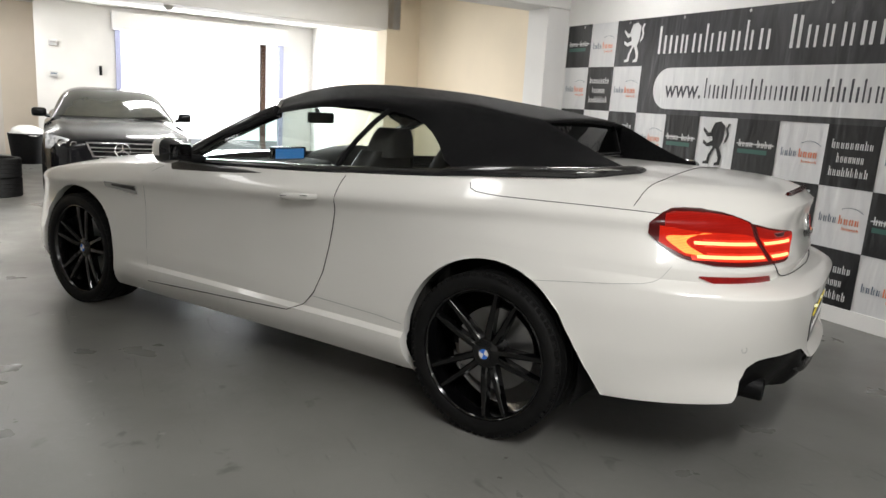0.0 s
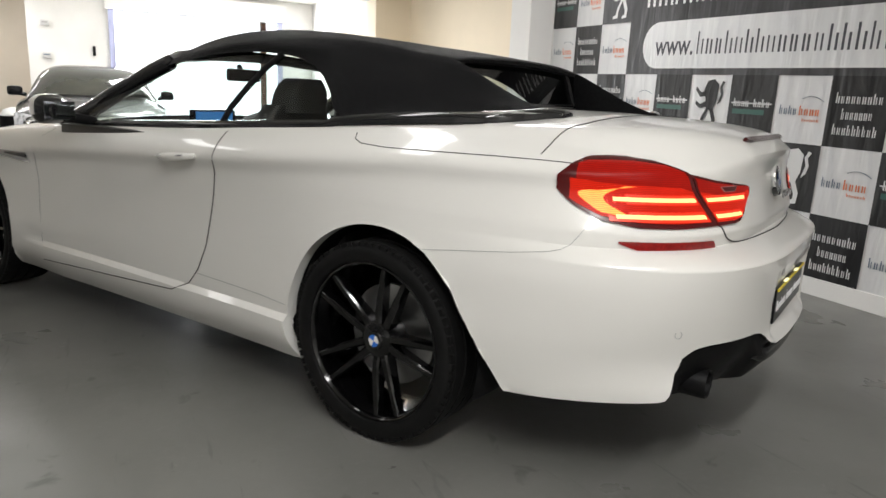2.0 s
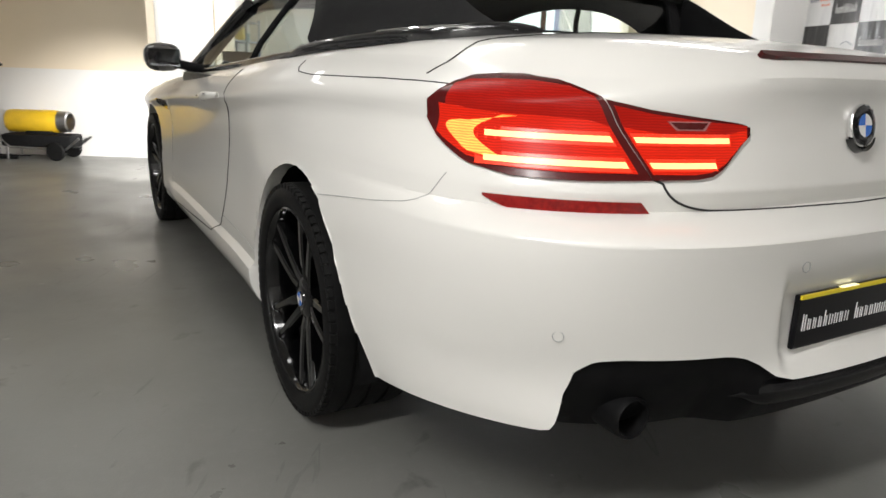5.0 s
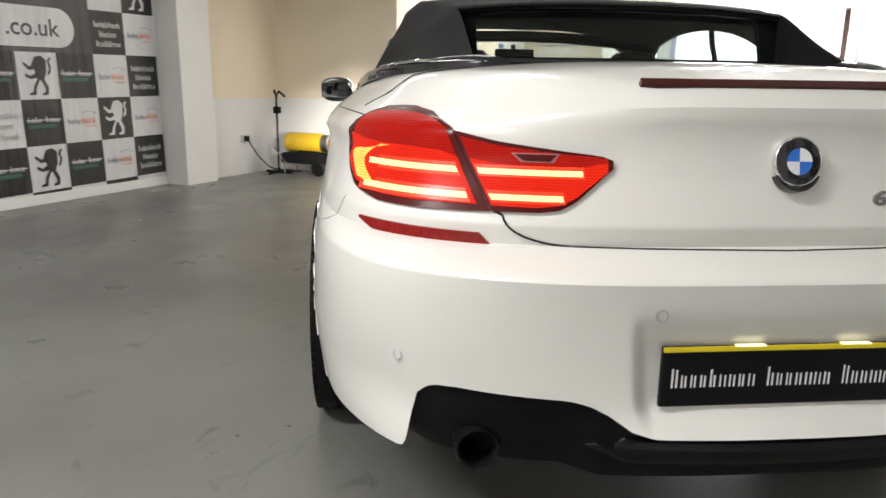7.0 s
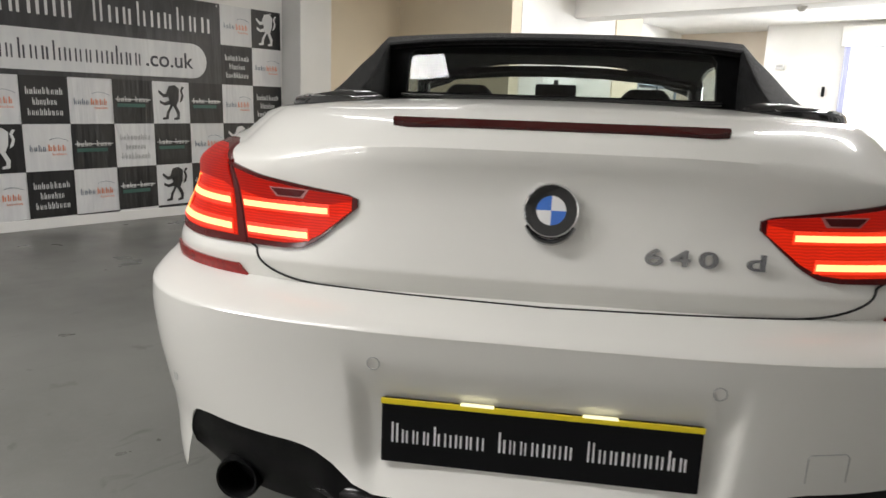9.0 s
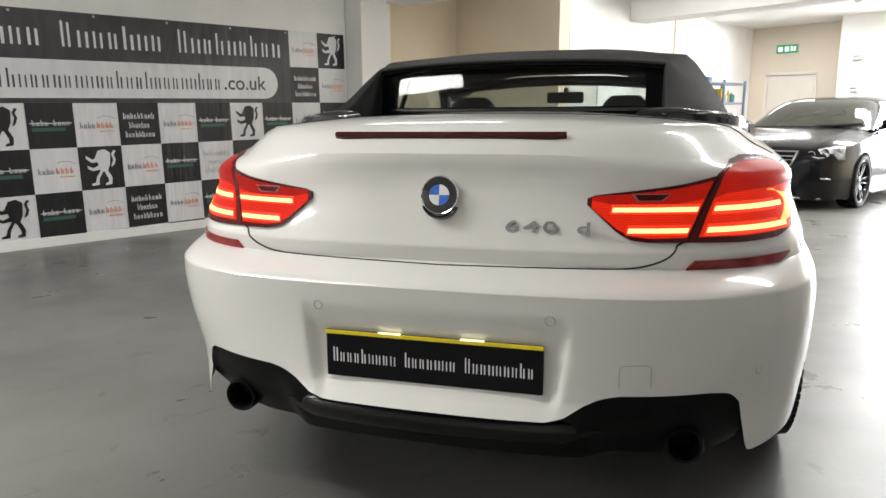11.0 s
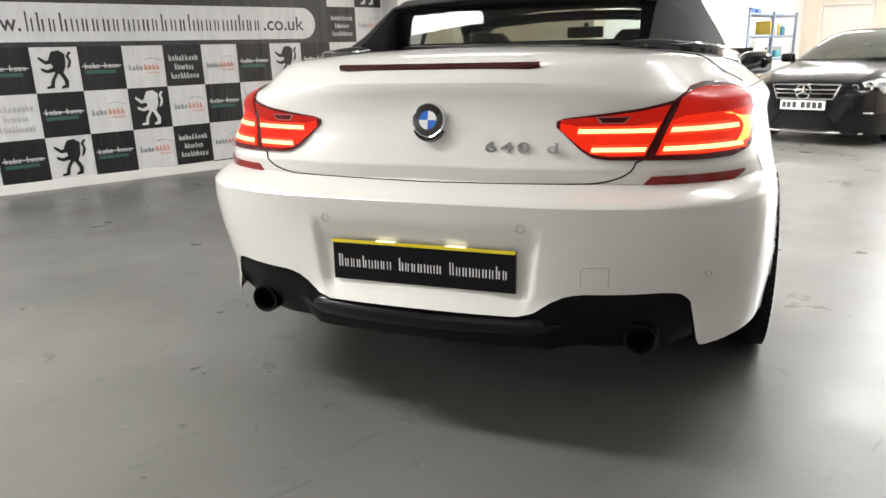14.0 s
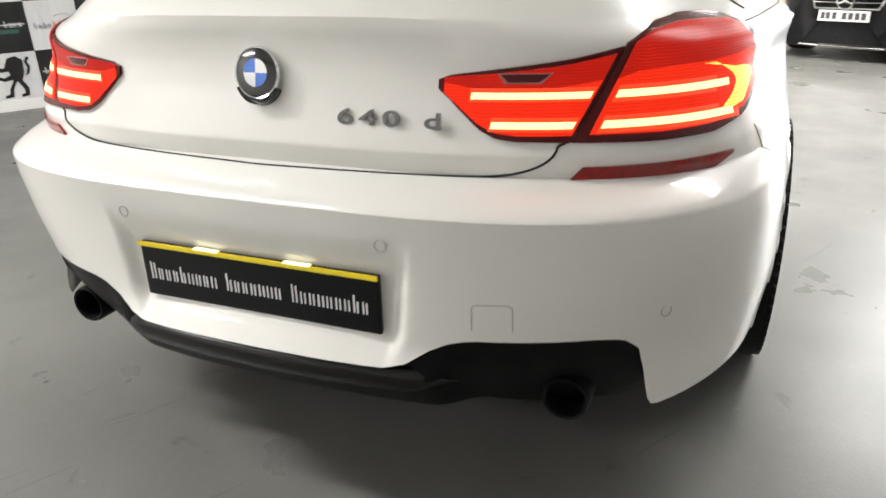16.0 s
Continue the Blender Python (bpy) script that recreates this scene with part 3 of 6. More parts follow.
for k in range(5):
    wheel_piece("wheel_bolt", lambda bm, a: lathe(bm, [(0.0, -0.078), (0.009, -0.078), (0.009, -0.06)], (0, 0.056 * math.cos(a), 0.056 * math.sin(a)), "x", 6), STEEL, "", 30, radians(72 * k + 36))
wheel_piece("centre_cap", lambda bm: lathe(bm, [(0.0, -0.096), (0.030, -0.095), (0.033, -0.090)], (0, 0, 0), "x", 28), BLACK_TRIM, "", 40)
wheel_piece("cap_quarter", lambda bm: (quarter(bm, 0.021, 0, -0.0975, "x"), quarter(bm, 0.021, 180, -0.0975, "x")), BADGE_BLUE)
wheel_piece("cap_quarter", lambda bm, k: (quarter(bm, 0.021, 90, -0.0975, "x"), quarter(bm, 0.021, 270, -0.0975, "x")), BADGE_WHITE, "", None, 1)

# -- under the body
one(lambda bm: (box(bm, -0.58, 0.58, 1.02, 5.2, 0.20, 0.60, bevel=0.03), box(bm, -0.85, 0.85, 2.2, 4.15, 0.19, 0.52, bevel=0.02), box(bm, -0.62, 0.62, 1.0, 1.36, 0.30, 0.9), box(bm, -0.78, 0.78, 1.3, 2.2, 0.71, 0.98)), "underbody", BLACK_PLASTIC, "black underbody trays")
for ax in (AX_R, AX_F):
    both(lambda bm, ax=ax: (lathe(bm, [(0.392, -0.90), (0.405, -0.60), (0.05, -0.58)], (0, ax, HUB_Z), "x", 40, start=-20, turn=220)), "arch_liner", BLACK_PLASTIC, "black wheel arch liner", 40)


# -- lamps
def split_x(z):
    return lerp(0.556, 0.622, (z - 0.80) / 0.15)


LAMP_TOP = [(0, 0.945), (0.12, 0.972), (0.35, 0.981), (0.6, 0.981), (0.8, 0.977), (0.92, 0.961), (1, 0.925)]
LAMP_LOW = [(0, 0.797), (0.3, 0.793), (0.55, 0.795), (0.75, 0.811), (0.9, 0.848), (1, 0.887)]


def outer_lamp(u, v, out, z0=None, z1=None, gap=0.001):
    z = lerp(line(LAMP_LOW, u), line(LAMP_TOP, u), v) if z0 is None else lerp(z0, z1, v)
    a, b = phi_at(z, x=split_x(z) + gap), phi_at(z, y=1.20)
    return rear_point(lerp(a, b, u), z, out)


IN_TOP = [(0, 0.940), (0.3, 0.923), (0.7, 0.909), (0.9, 0.902), (0.96, 0.899), (1, 0.893)]
IN_LOW = [(0, 0.797), (0.45, 0.798), (0.62, 0.803), (0.75, 0.818), (0.88, 0.846), (1, 0.878)]


def inner_lamp(u, v, out, z0=None, z1=None, gap=0.001):
    z = lerp(line(IN_LOW, u), line(IN_TOP, u), v) if z0 is None else lerp(z0, z1, v)
    a, b = phi_at(z, x=split_x(z) - gap), phi_at(z, x=0.338)
    return rear_point(lerp(a, b, u), z, out)


LENS = lens_material("lit_red_lens", (1.0, 0.032, 0.007), 0.50, 0.84, (0.20, 0.004, 0.004))
LENS_DARK = lens_material("dim_red_lens", (1.0, 0.026, 0.010), 0.24, 0.46, (0.12, 0.003, 0.003))
HALO = glowing("lamp_glow_red", (1.0, 0.050, 0.010), 0.95, base=(0.5, 0.02, 0.01))
BAR = glowing("lamp_light_bar", (1.0, 0.36, 0.13), 3.4, base=(0.8, 0.2, 0.1))
LAMP_EDGE = material("smoked_lamp_edge", (0.075, 0.005, 0.005), 0.25, coat=0.08, spec=0.25)

edge = both(lambda bm: patch(bm, lambda u, v, o: outer_lamp(u, v, o), 22, 10, 0.006), "tail_lamp", LAMP_EDGE, "lit red tail lamp wrapping the rear corner", 50)
edge_in = both(lambda bm: patch(bm, lambda u, v, o: inner_lamp(u, v, o), 18, 8, 0.006), "boot_lamp", LAMP_EDGE, "lit red lamp set in the boot lid", 50)


def inset(fn, lo, hi, u0=0.03, u1=0.965):
    return lambda u, v, o: fn(lerp(u0, u1, u), lerp(lo, hi, v), o)


both(lambda bm: patch(bm, inset(outer_lamp, 0.075, 0.60, 0.04, 0.92), 20, 6, 0.008, 0.005), "lens", LENS, "bright red lamp lens", 50, edge)
both(lambda bm: patch(bm, inset(outer_lamp, 0.60, 0.94, 0.04, 0.88), 20, 6, 0.008, 0.005), "upper_lens", LENS_DARK, "dim red upper lens", 50, edge)
both(lambda bm: patch(bm, inset(inner_lamp, 0.075, 0.66, 0.03, 0.97), 18, 6, 0.008, 0.005), "lens", LENS, "bright red lamp lens", 50, edge_in)
both(lambda bm: patch(bm, inset(inner_lamp, 0.66, 0.94, 0.03, 0.97), 18, 6, 0.008, 0.005), "upper_lens", LENS_DARK, "dim red upper lens", 50, edge_in)
for z in (0.8235, 0.8685):
    both(lambda bm: patch(bm, lambda u, v, o: outer_lamp(lerp(0.06, 0.70, u), v, o, z - 0.0125, z + 0.0125), 14, 2, 0.0095, 0.006), "glow_strip", HALO, "", 50, edge)
    both(lambda bm: patch(bm, lambda u, v, o: outer_lamp(lerp(0.065, 0.66, u), v, o, z - 0.0054, z + 0.0054), 14, 2, 0.011, 0.007), "light_bar", BAR, "", 50, edge)
    e = 0.66 if z < 0.84 else 0.82
    both(lambda bm: patch(bm, lambda u, v, o: inner_lamp(lerp(0.05, e + 0.01, u), v, o, z - 0.0095, z + 0.0115), 12, 2, 0.0095, 0.006), "glow_strip", HALO, "", 50, edge_in)
    both(lambda bm: patch(bm, lambda u, v, o: inner_lamp(lerp(0.06, e, u), v, o, z - 0.0050, z + 0.0050), 12, 2, 0.011, 0.007), "light_bar", BAR, "", 50, edge_in)
AMBER = lens_material("lamp_glow_amber", (1.0, 0.33, 0.060), 1.4, 3.4, (0.5, 0.05, 0.02))
both(lambda bm: patch(bm, lambda u, v, o: outer_lamp(lerp(0.58, 0.890 - 0.9 * abs(v - 0.42) ** 2.2, u), lerp(0.11, 0.58, v), o), 20, 24, 0.0095, 0.006), "glow_strip", LENS, "", 50, edge)
both(lambda bm: patch(bm, lambda u, v, o: outer_lamp(lerp(0.56 + 0.16 * math.sin(math.pi * min(1, max(0, v))), 0.87 - 1.1 * abs(v - 0.38) ** 2.2, u), lerp(0.13, 0.58, v), o), 16, 28, 0.0108, 0.007), "glow_core", AMBER, "", 50, edge)
rev = both(lambda bm: patch(bm, lambda u, v, o: inner_lamp(lerp(0.38 + 0.05 * (1 - v), 0.70 - 0.05 * (1 - v), u), v, o, 0.8870, 0.9035), 6, 2, 0.010, 0.006), "reverse_lamp", material("clear_lamp_rim", (0.42, 0.16, 0.15), 0.15, coat=0.5), "small dark lamp insert with a bright rim", 50, edge_in)
both(lambda bm: patch(bm, lambda u, v, o: inner_lamp(lerp(0.40 + 0.05 * (1 - v), 0.68 - 0.05 * (1 - v), u), v, o, 0.8895, 0.9015), 6, 2, 0.0115, 0.008), "lamp_insert", LAMP_EDGE, "", 50, rev)

REFLECTOR = material("red_reflector", (0.20, 0.006, 0.006), 0.12, coat=0.2, second=(0.30, 0.012, 0.010), scale=120, spec=0.3)


def reflector(u, v, o):
    x = lerp(0.546 + 0.030 * v, 0.800, u)
    tip = max(0.0, (u - 0.72) / 0.28) ** 2
    z = lerp(0.724 + 0.028 * tip, lerp(0.756, 0.758, u) - 0.001 * tip, v)
    p = rear_point(phi_at(max(z, 0.739), x=x), max(z, 0.739), o)
    return Vector((p.x, p.y, z))


both(lambda bm: patch(bm, reflector, 22, 6, 0.005), "reflector", REFLECTOR, "dark red bumper reflector", 50)

# -- seams
def flank(y, z, out=0.0):
    """A place on the left flank's real skin."""
    hit = skin_tree.ray_cast(Vector((-2.0, y, z)), Vector((1, 0, 0)))[0]
    return Vector(((hit.x if hit else -half_width(y, z)) - out, y, z))


def seam(bm, pts, r=0.0022):
    tube(bm, pts, r, 6)


def dense(pts, n=4):
    return [(lerp(a[0], b[0], k / n), lerp(a[1], b[1], k / n)) for a, b in zip(pts, pts[1:]) for k in range(n)] + [pts[-1]]


def boot_seam():
    pts = []
    for k in range(40):
        t = k / 39
        # along the lower edge, then round up past the lamp split
        if t < 0.55:
            x, z = lerp(0.0, 0.40, t / 0.55), lerp(0.732, 0.7355, t / 0.55)
        elif t < 0.85:
            a = (t - 0.55) / 0.30 * math.pi / 2
            x, z = 0.40 + 0.135 * math.sin(a), 0.7355 + 0.055 * (1 - math.cos(a))
        else:
            f = (t - 0.85) / 0.15
            x, z = lerp(0.535, 0.556, f), lerp(0.7905, 0.80, f)
        pts.append(rear_point(phi_at(z, x=x), z, 0.0006) if x > 0 else Vector((0, line(REAR_Y, z) - 0.0006, z)))
    return pts


both(lambda bm: seam(bm, boot_seam(), 0.0023), "boot_seam", PANEL_GAP)


def side(y, z, out=0.0):
    u = None
    if y < line(REAR_Y, z) + 0.90:
        return rear_point(phi_at(z, y=y), z, out)
    return Vector((-half_width(y, z) - out, y, z))


DOOR = [(2.57, 0.975), (2.565, 0.90), (2.575, 0.80), (2.60, 0.66), (2.63, 0.52), (2.68, 0.41), (2.74, 0.345), (2.83, 0.305), (2.95, 0.298), (3.4, 0.275), (3.92, 0.248)]
both(lambda bm: seam(bm, [flank(y, z, 0.0006) for y, z in dense(DOOR)]), "door_seam", PANEL_GAP)
both(lambda bm: seam(bm, [flank(y, z, 0.0004) for y, z in ((3.92, 0.248), (3.935, 0.35), (3.955, 0.50), (3.965, 0.65), (3.96, 0.78), (3.93, 0.86), (3.88, 0.895))], 0.0014), "wing_seam", material("faint_panel_gap", (0.30, 0.30, 0.29), 0.7))
both(lambda bm: seam(bm, [side(y, z, 0.0004) for y, z in dense(((1.575, 0.667), (1.46, 0.681), (1.29, 0.700), (1.18, 0.716), (1.15, 0.725), (1.13, 0.738), (1.115, 0.760), (1.10, 0.785)))], 0.0011), "bumper_seam", material("shadowed_panel_gap", (0.38, 0.38, 0.37), 0.7))
both(lambda bm: seam(bm, [flank(y, z, 0.0004) for y, z in ((2.68, 0.395), (2.5, 0.39), (2.3, 0.385), (2.16, 0.375))], 0.0012), "sill_seam", material("faint_sill_gap", (0.34, 0.34, 0.33), 0.7))


def over(x, y):
    """The body's upper skin above a plan place."""
    w = abs(x)
    zs, zc = curve(SHOULDER, y), max(curve(SHOULDER, y), curve(SPINE, y))
    xs = half_width(y, zs)
    return skin(-w + 0.02, y) + 0.002 if y < 2.1 else lerp(zs, zc, 1 - min(1, w / xs) ** 2.5)


def tonneau_seam(bm):
    pts = []
    for y, z in dense(((1.93, 0.996), (1.915, 0.977), (1.88, 0.965), (1.78, 0.959), (1.6, 0.959), (1.4, 0.960), (1.27, 0.959), (1.20, 0.957), (1.13, 0.953))):
        pts.append(flank(y, z, 0.0006))
    seam(bm, pts, 0.0016)


both(tonneau_seam, "deck_seam", PANEL_GAP)


def deck_cross(bm):
    pts = []
    for k in range(36):
        x = lerp(0.792, 0.0, k / 35)
        pts.append(Vector((-x, line([(0.0, 1.243), (0.35, 1.226), (0.57, 1.231), (0.67, 1.243), (0.72, 1.264), (0.792, 1.270)], x), 0)))
    for p in pts:
        p.z = skin(p.x, p.y) + 0.0008
    seam(bm, pts, 0.0017)


both(deck_cross, "deck_seam", PANEL_GAP)

# -- high brake lamp, badge, figures, plate, sensors
def deck_strip(u, v, o):
    x = lerp(-0.285, 0.285, u)
    trim = 0.0 if 0.06 < u < 0.94 else 0.5 * (0.06 - min(u, 1 - u)) / 0.06
    t = lerp(0.0 + trim * 0.9, 1, v)
    y, z = lerp(0.811, 0.828, t), lerp(1.025, 1.037, t)
    y += 0.06 * x * x
    return Vector((x, y - o * 0.6, z + o * 0.8))


one(lambda bm: patch(bm, deck_strip, 20, 2, 0.004, -0.01), "brake_lamp", material("dark_red_lens", (0.045, 0.004, 0.004), 0.15, coat=0.1, spec=0.25), "dark red high brake lamp strip", 50)


def badge_ring(bm):
    lathe(bm, [(0.0, 0.0), (0.044, 0.0), (0.047, -0.006), (0.0465, -0.011), (0.0445, -0.013), (0.0425, -0.012)], (0, 0, 0), "y", 40)


badge_at = Matrix.Translation((0, 0.778, 0.893)) @ Matrix.Rotation(radians(-10), 4, "X")


def badge_piece(name, make, mat, parent=None, label="", smooth=40):
    bm = bmesh.new()
    make(bm)
    bmesh.ops.transform(bm, matrix=badge_at, verts=bm.verts)
    return part(name, bm, mat, parent or car, label, smooth=smooth, local=False)


badge = badge_piece("badge", badge_ring, CHROME, None, "round chrome-rimmed boot badge in black, blue and white")
badge_piece("disc", lambda bm: lathe(bm, [(0.0, -0.0145), (0.030, -0.0143), (0.0430, -0.012)], (0, 0, 0), "y", 40), BLACK_TRIM, badge)
badge_piece("blue_quarter", lambda bm: (quarter(bm, 0.0245, 90, -0.0152, "y"), quarter(bm, 0.0245, 270, -0.0152, "y")), BADGE_BLUE, badge, "", None)
badge_piece("white_quarter", lambda bm: (quarter(bm, 0.0245, 0, -0.0152, "y"), quarter(bm, 0.0245, 180, -0.0152, "y")), BADGE_WHITE, badge, "", None)
badge_piece("grip", lambda bm: lathe(bm, [(0.038, -0.0), (0.046, -0.002), (0.043, -0.018), (0.036, -0.012)], (0, 0.004, -0.012), "y", 40, start=200, turn=140), BLACK_TRIM, badge, "black opening grip below the badge")


def lettering(text, height, depth, space=1.0, bold=0.0):
    """Built-in letters as a mesh in the xz plane, facing -y, centred."""
    cu = bpy.data.curves.new("letters", "FONT")
    cu.offset, cu.body, cu.size, cu.extrude, cu.align_x, cu.align_y, cu.space_character = bold, text, height / 0.69, depth / 2, "CENTER", "CENTER", space
    ob = bpy.data.objects.new("letters", cu)
    scene.collection.objects.link(ob)
    me = bpy.data.meshes.new_from_object(ob)
    bm = bmesh.new()
    bm.from_mesh(me)
    bpy.data.objects.remove(ob)
    bpy.data.meshes.remove(me)
    bmesh.ops.transform(bm, matrix=Matrix.Rotation(radians(90), 4, "X"), verts=bm.verts)
    return bm


FIGURE_METAL = material("dull_chrome", (0.34, 0.34, 0.345), 0.22, metal=1.0)
for text, mid in (("6", 0.172), ("4", 0.215), ("0", 0.259), ("d", 0.334)):
    bm = lettering(text, 0.026, 0.006, 1.0, 0.0006)
    bmesh.ops.transform(bm, matrix=Matrix.Translation((mid, 0.768 + 0.03 * mid * mid, 0.826)) @ Matrix.Rotation(radians(3), 4, "Z") @ Matrix.Diagonal((1.75, 1, 1, 1)), verts=bm.verts)
    part("figure", bm, FIGURE_METAL, car, "raised dull chrome model figure on the boot", local=False)

PLATE_BLACK = material("black_plate", (0.005, 0.005, 0.006), 0.3, coat=0.0, spec=0.2)
PLATE_PRINT = material("white_plate_print", (0.80, 0.80, 0.80), 0.4)
plate = one(lambda bm: box(bm, -0.262, 0.262, 0.681, 0.693, 0.459, 0.574, bevel=0.004), "plate", PLATE_BLACK, "black dealer plate with white print")
one(lambda bm: box(bm, -0.262, 0.262, 0.676, 0.6805, 0.5665, 0.575), "plate_strip", material("yellow_plate_strip", (0.78, 0.62, 0.02), 0.4), "yellow strip along the plate's upper edge", None, plate)
# glowing bars stand in for the hidden plate lamps' light spots on the strip
for px in (-0.10, 0.10):
    one(lambda bm: box(bm, px - 0.028, px + 0.028, 0.6755, 0.687, 0.5740, 0.5762, bevel=0.001), "plate_spot", glowing("plate_spot_glow", (1.0, 0.93, 0.55), 0.95), "glowing bar for a light spot on the yellow plate strip", None, plate)


def letter_meshes(words, x0, z0, h, y, total, rnd):
    """Each letter of a row as two plain upright bars."""
    step, made = total / (sum(words) + len(words) - 1), []
    for n in words:
        for k in range(n):
            bm = bmesh.new()
            tall = h if k == 0 else h * rnd.choice((0.66, 0.66, 0.66, 0.95))
            thin = rnd.choice((0.15, 0.17, 0.19))
            for a, top in ((0.10, tall), (rnd.choice((0.48, 0.54, 0.60)), h * (0.62 if k else rnd.choice((0.66, 0.95))))):
                box(bm, x0 + step * a, x0 + step * (a + thin), y, y + 0.001, z0, z0 + top)
            made.append(bm)
            x0 += step
        x0 += step
    return made


def letter_bars(bm, words, x0, z0, h, y, total, rnd, m=None):
    """A row of plain upright bars in place of lettering: words is a list of letter counts."""
    step = total / (sum(words) + len(words) - 1)
    x = x0
    for count in words:
        for k in range(count):
            tall = h if k == 0 else h * rnd.choice((0.66, 0.66, 0.66, 0.95))
            for a, b in ((0.14, 0.36), (0.56, rnd.choice((0.70, 0.74, 0.80)))):
                box(bm, x + step * a, x + step * b, y, y + 0.001, z0, z0 + (tall if a < 0.5 else min(tall, h * 0.66)), m=m)
            x += step
        x += step


rnd = random.Random(5)
for word in letter_meshes([9, 7, 9], -0.245, 0.497, 0.036, 0.6792, 0.49, rnd):
    part("plate_letter", word, PLATE_PRINT, plate, local=False)


def ring(bm, c, nrm, r=0.0105):
    d = Vector(nrm).normalized()
    a = d.orthogonal().normalized()
    b = d.cross(a)
    tube(bm, [Vector(c) + d * 0.001 + r * (math.cos(2 * math.pi * k / 20) * a + math.sin(2 * math.pi * k / 20) * b) for k in range(21)], 0.0011, 5, caps=False)


SENSOR = material("sensor_gap", (0.40, 0.40, 0.39), 0.6)
for x, z in ((0.275, 0.637), (0.728, 0.508)):
    p = rear_point(phi_at(z, x=x), z)
    p2 = rear_point(phi_at(z, x=x + 0.02), z)
    nrm = Vector((p2.y - p.y, -(p2.x - p.x), 0))
    nrm = -nrm if nrm.y > 0 else nrm
    both(lambda bm: ring(bm, p, nrm), "parking_sensor", SENSOR)
one(lambda bm: [tube(bm, [rear_point(phi_at(z, x=x), z, 0.001) * Vector((-1, 1, 1)) if False else Vector((-rear_point(phi_at(z, x=x), z, 0.001).x, rear_point(phi_at(z, x=x), z, 0.001).y, z)) for x, z in pts], 0.0011, 5) for pts in (((0.425, 0.49), (0.425, 0.533), (0.43, 0.539), (0.485, 0.541), (0.492, 0.535), (0.492, 0.49)),)], "tow_cover", SENSOR)

# -- diffuser and exhausts
def diffuser(bm):
    rows = []
    for k in range(61):
        x = lerp(-0.70, 0.70, k / 60)
        zt = line(LOWER, abs(x)) if abs(x) < 0.69 else 0.40
        zt += 0.006
        ph = phi_at(0.45, x=max(0.0001, abs(x)))
        y = rear_point(ph, 0.45).y
        low = line([(0, 0.295), (0.35, 0.295), (0.5, 0.285), (0.66, 0.285), (0.70, 0.30)], abs(x))
        mid = lerp(zt, low, 0.45)
        back = ease((abs(x) - 0.34) / 0.08)
        rows.append([(x, y + 0.012, zt), (x, y + 0.012, lerp(zt, low, 0.15)), (x, y + 0.002 + 0.028 * back, mid), (x, y + 0.03 + 0.04 * back, lerp(zt, low, 0.8)), (x, y + 0.05 + 0.05 * back, low), (x, y + 0.25, low - 0.03)])
    grid(bm, rows)


one(diffuser, "diffuser", DARK_GREY, "dark grey rear diffuser", 40)


def exhaust(bm):
    lathe(bm, [(0.0, 0.12), (0.036, 0.12), (0.036, 0.0), (0.0375, -0.010), (0.042, -0.012), (0.045, -0.004), (0.045, 0.16)], (-0.574, 0.795, 0.330), "y", 28)


def blade(bm):
    """A rounded gloss lip across the middle of the diffuser."""
    rows = []
    for k in range(41):
        x = lerp(-0.40, 0.40, k / 40)
        e = ease((0.40 - abs(x)) / 0.10)
        y = rear_point(phi_at(0.45, x=max(0.0001, abs(x))), 0.45).y
        ring_pts = []
        for j in range(10):
            a = 2 * math.pi * j / 10
            ring_pts.append((x, y + 0.016 - 0.020 * e * math.cos(a), 0.366 + 0.022 * abs(x) + 0.030 * e * math.sin(a)))
        rows.append(ring_pts)
    grid(bm, rows, close_u=True)


one(blade, "diffuser_blade", material("satin_black_blade", (0.004, 0.004, 0.0045), 0.22, spec=0.35), "gloss black blade across the diffuser", 50)


pipes = both(exhaust, "exhaust_pipe", DARK_GREY, "black round exhaust tip", 40)

# -- door handle, wing vent, mirror
def handle(bm):
    pts = []
    for k in range(13):
        t = k / 12
        y = lerp(2.665, 2.885, t)
        out = 0.006 + 0.030 * math.sin(math.pi * min(1, max(0, t))) ** 0.45
        p = side(y, lerp(0.862, 0.843, t), out)
        pts.append(p)
    tube(bm, pts, lambda t: 0.011 + 0.007 * math.sin(math.pi * t), 12)


hnd = both(handle, "door_handle", CAR_WHITE, "white door handle with a chrome strip", 50)
both(lambda bm: tube(bm, [side(lerp(2.69, 2.86, k / 8), lerp(0.866, 0.850, k / 8), 0.047) for k in range(9)], 0.003, 6), "handle_strip", CHROME, "thin chrome strip", 50, hnd)
both(lambda bm: patch(bm, lambda u, v, o: side(lerp(4.31, 4.03, u), lerp(lerp(0.740, 0.720, u), lerp(0.770, 0.772, u), v), o), 10, 3, 0.006), "wing_vent", CHROME, "chrome wing vent with a dark slot", 40)
both(lambda bm: patch(bm, lambda u, v, o: side(lerp(4.24, 4.045, u), lerp(lerp(0.752, 0.742, u), lerp(0.760, 0.764, u), v), o), 8, 2, 0.008, 0.004), "vent_slot", BLACK_TRIM)


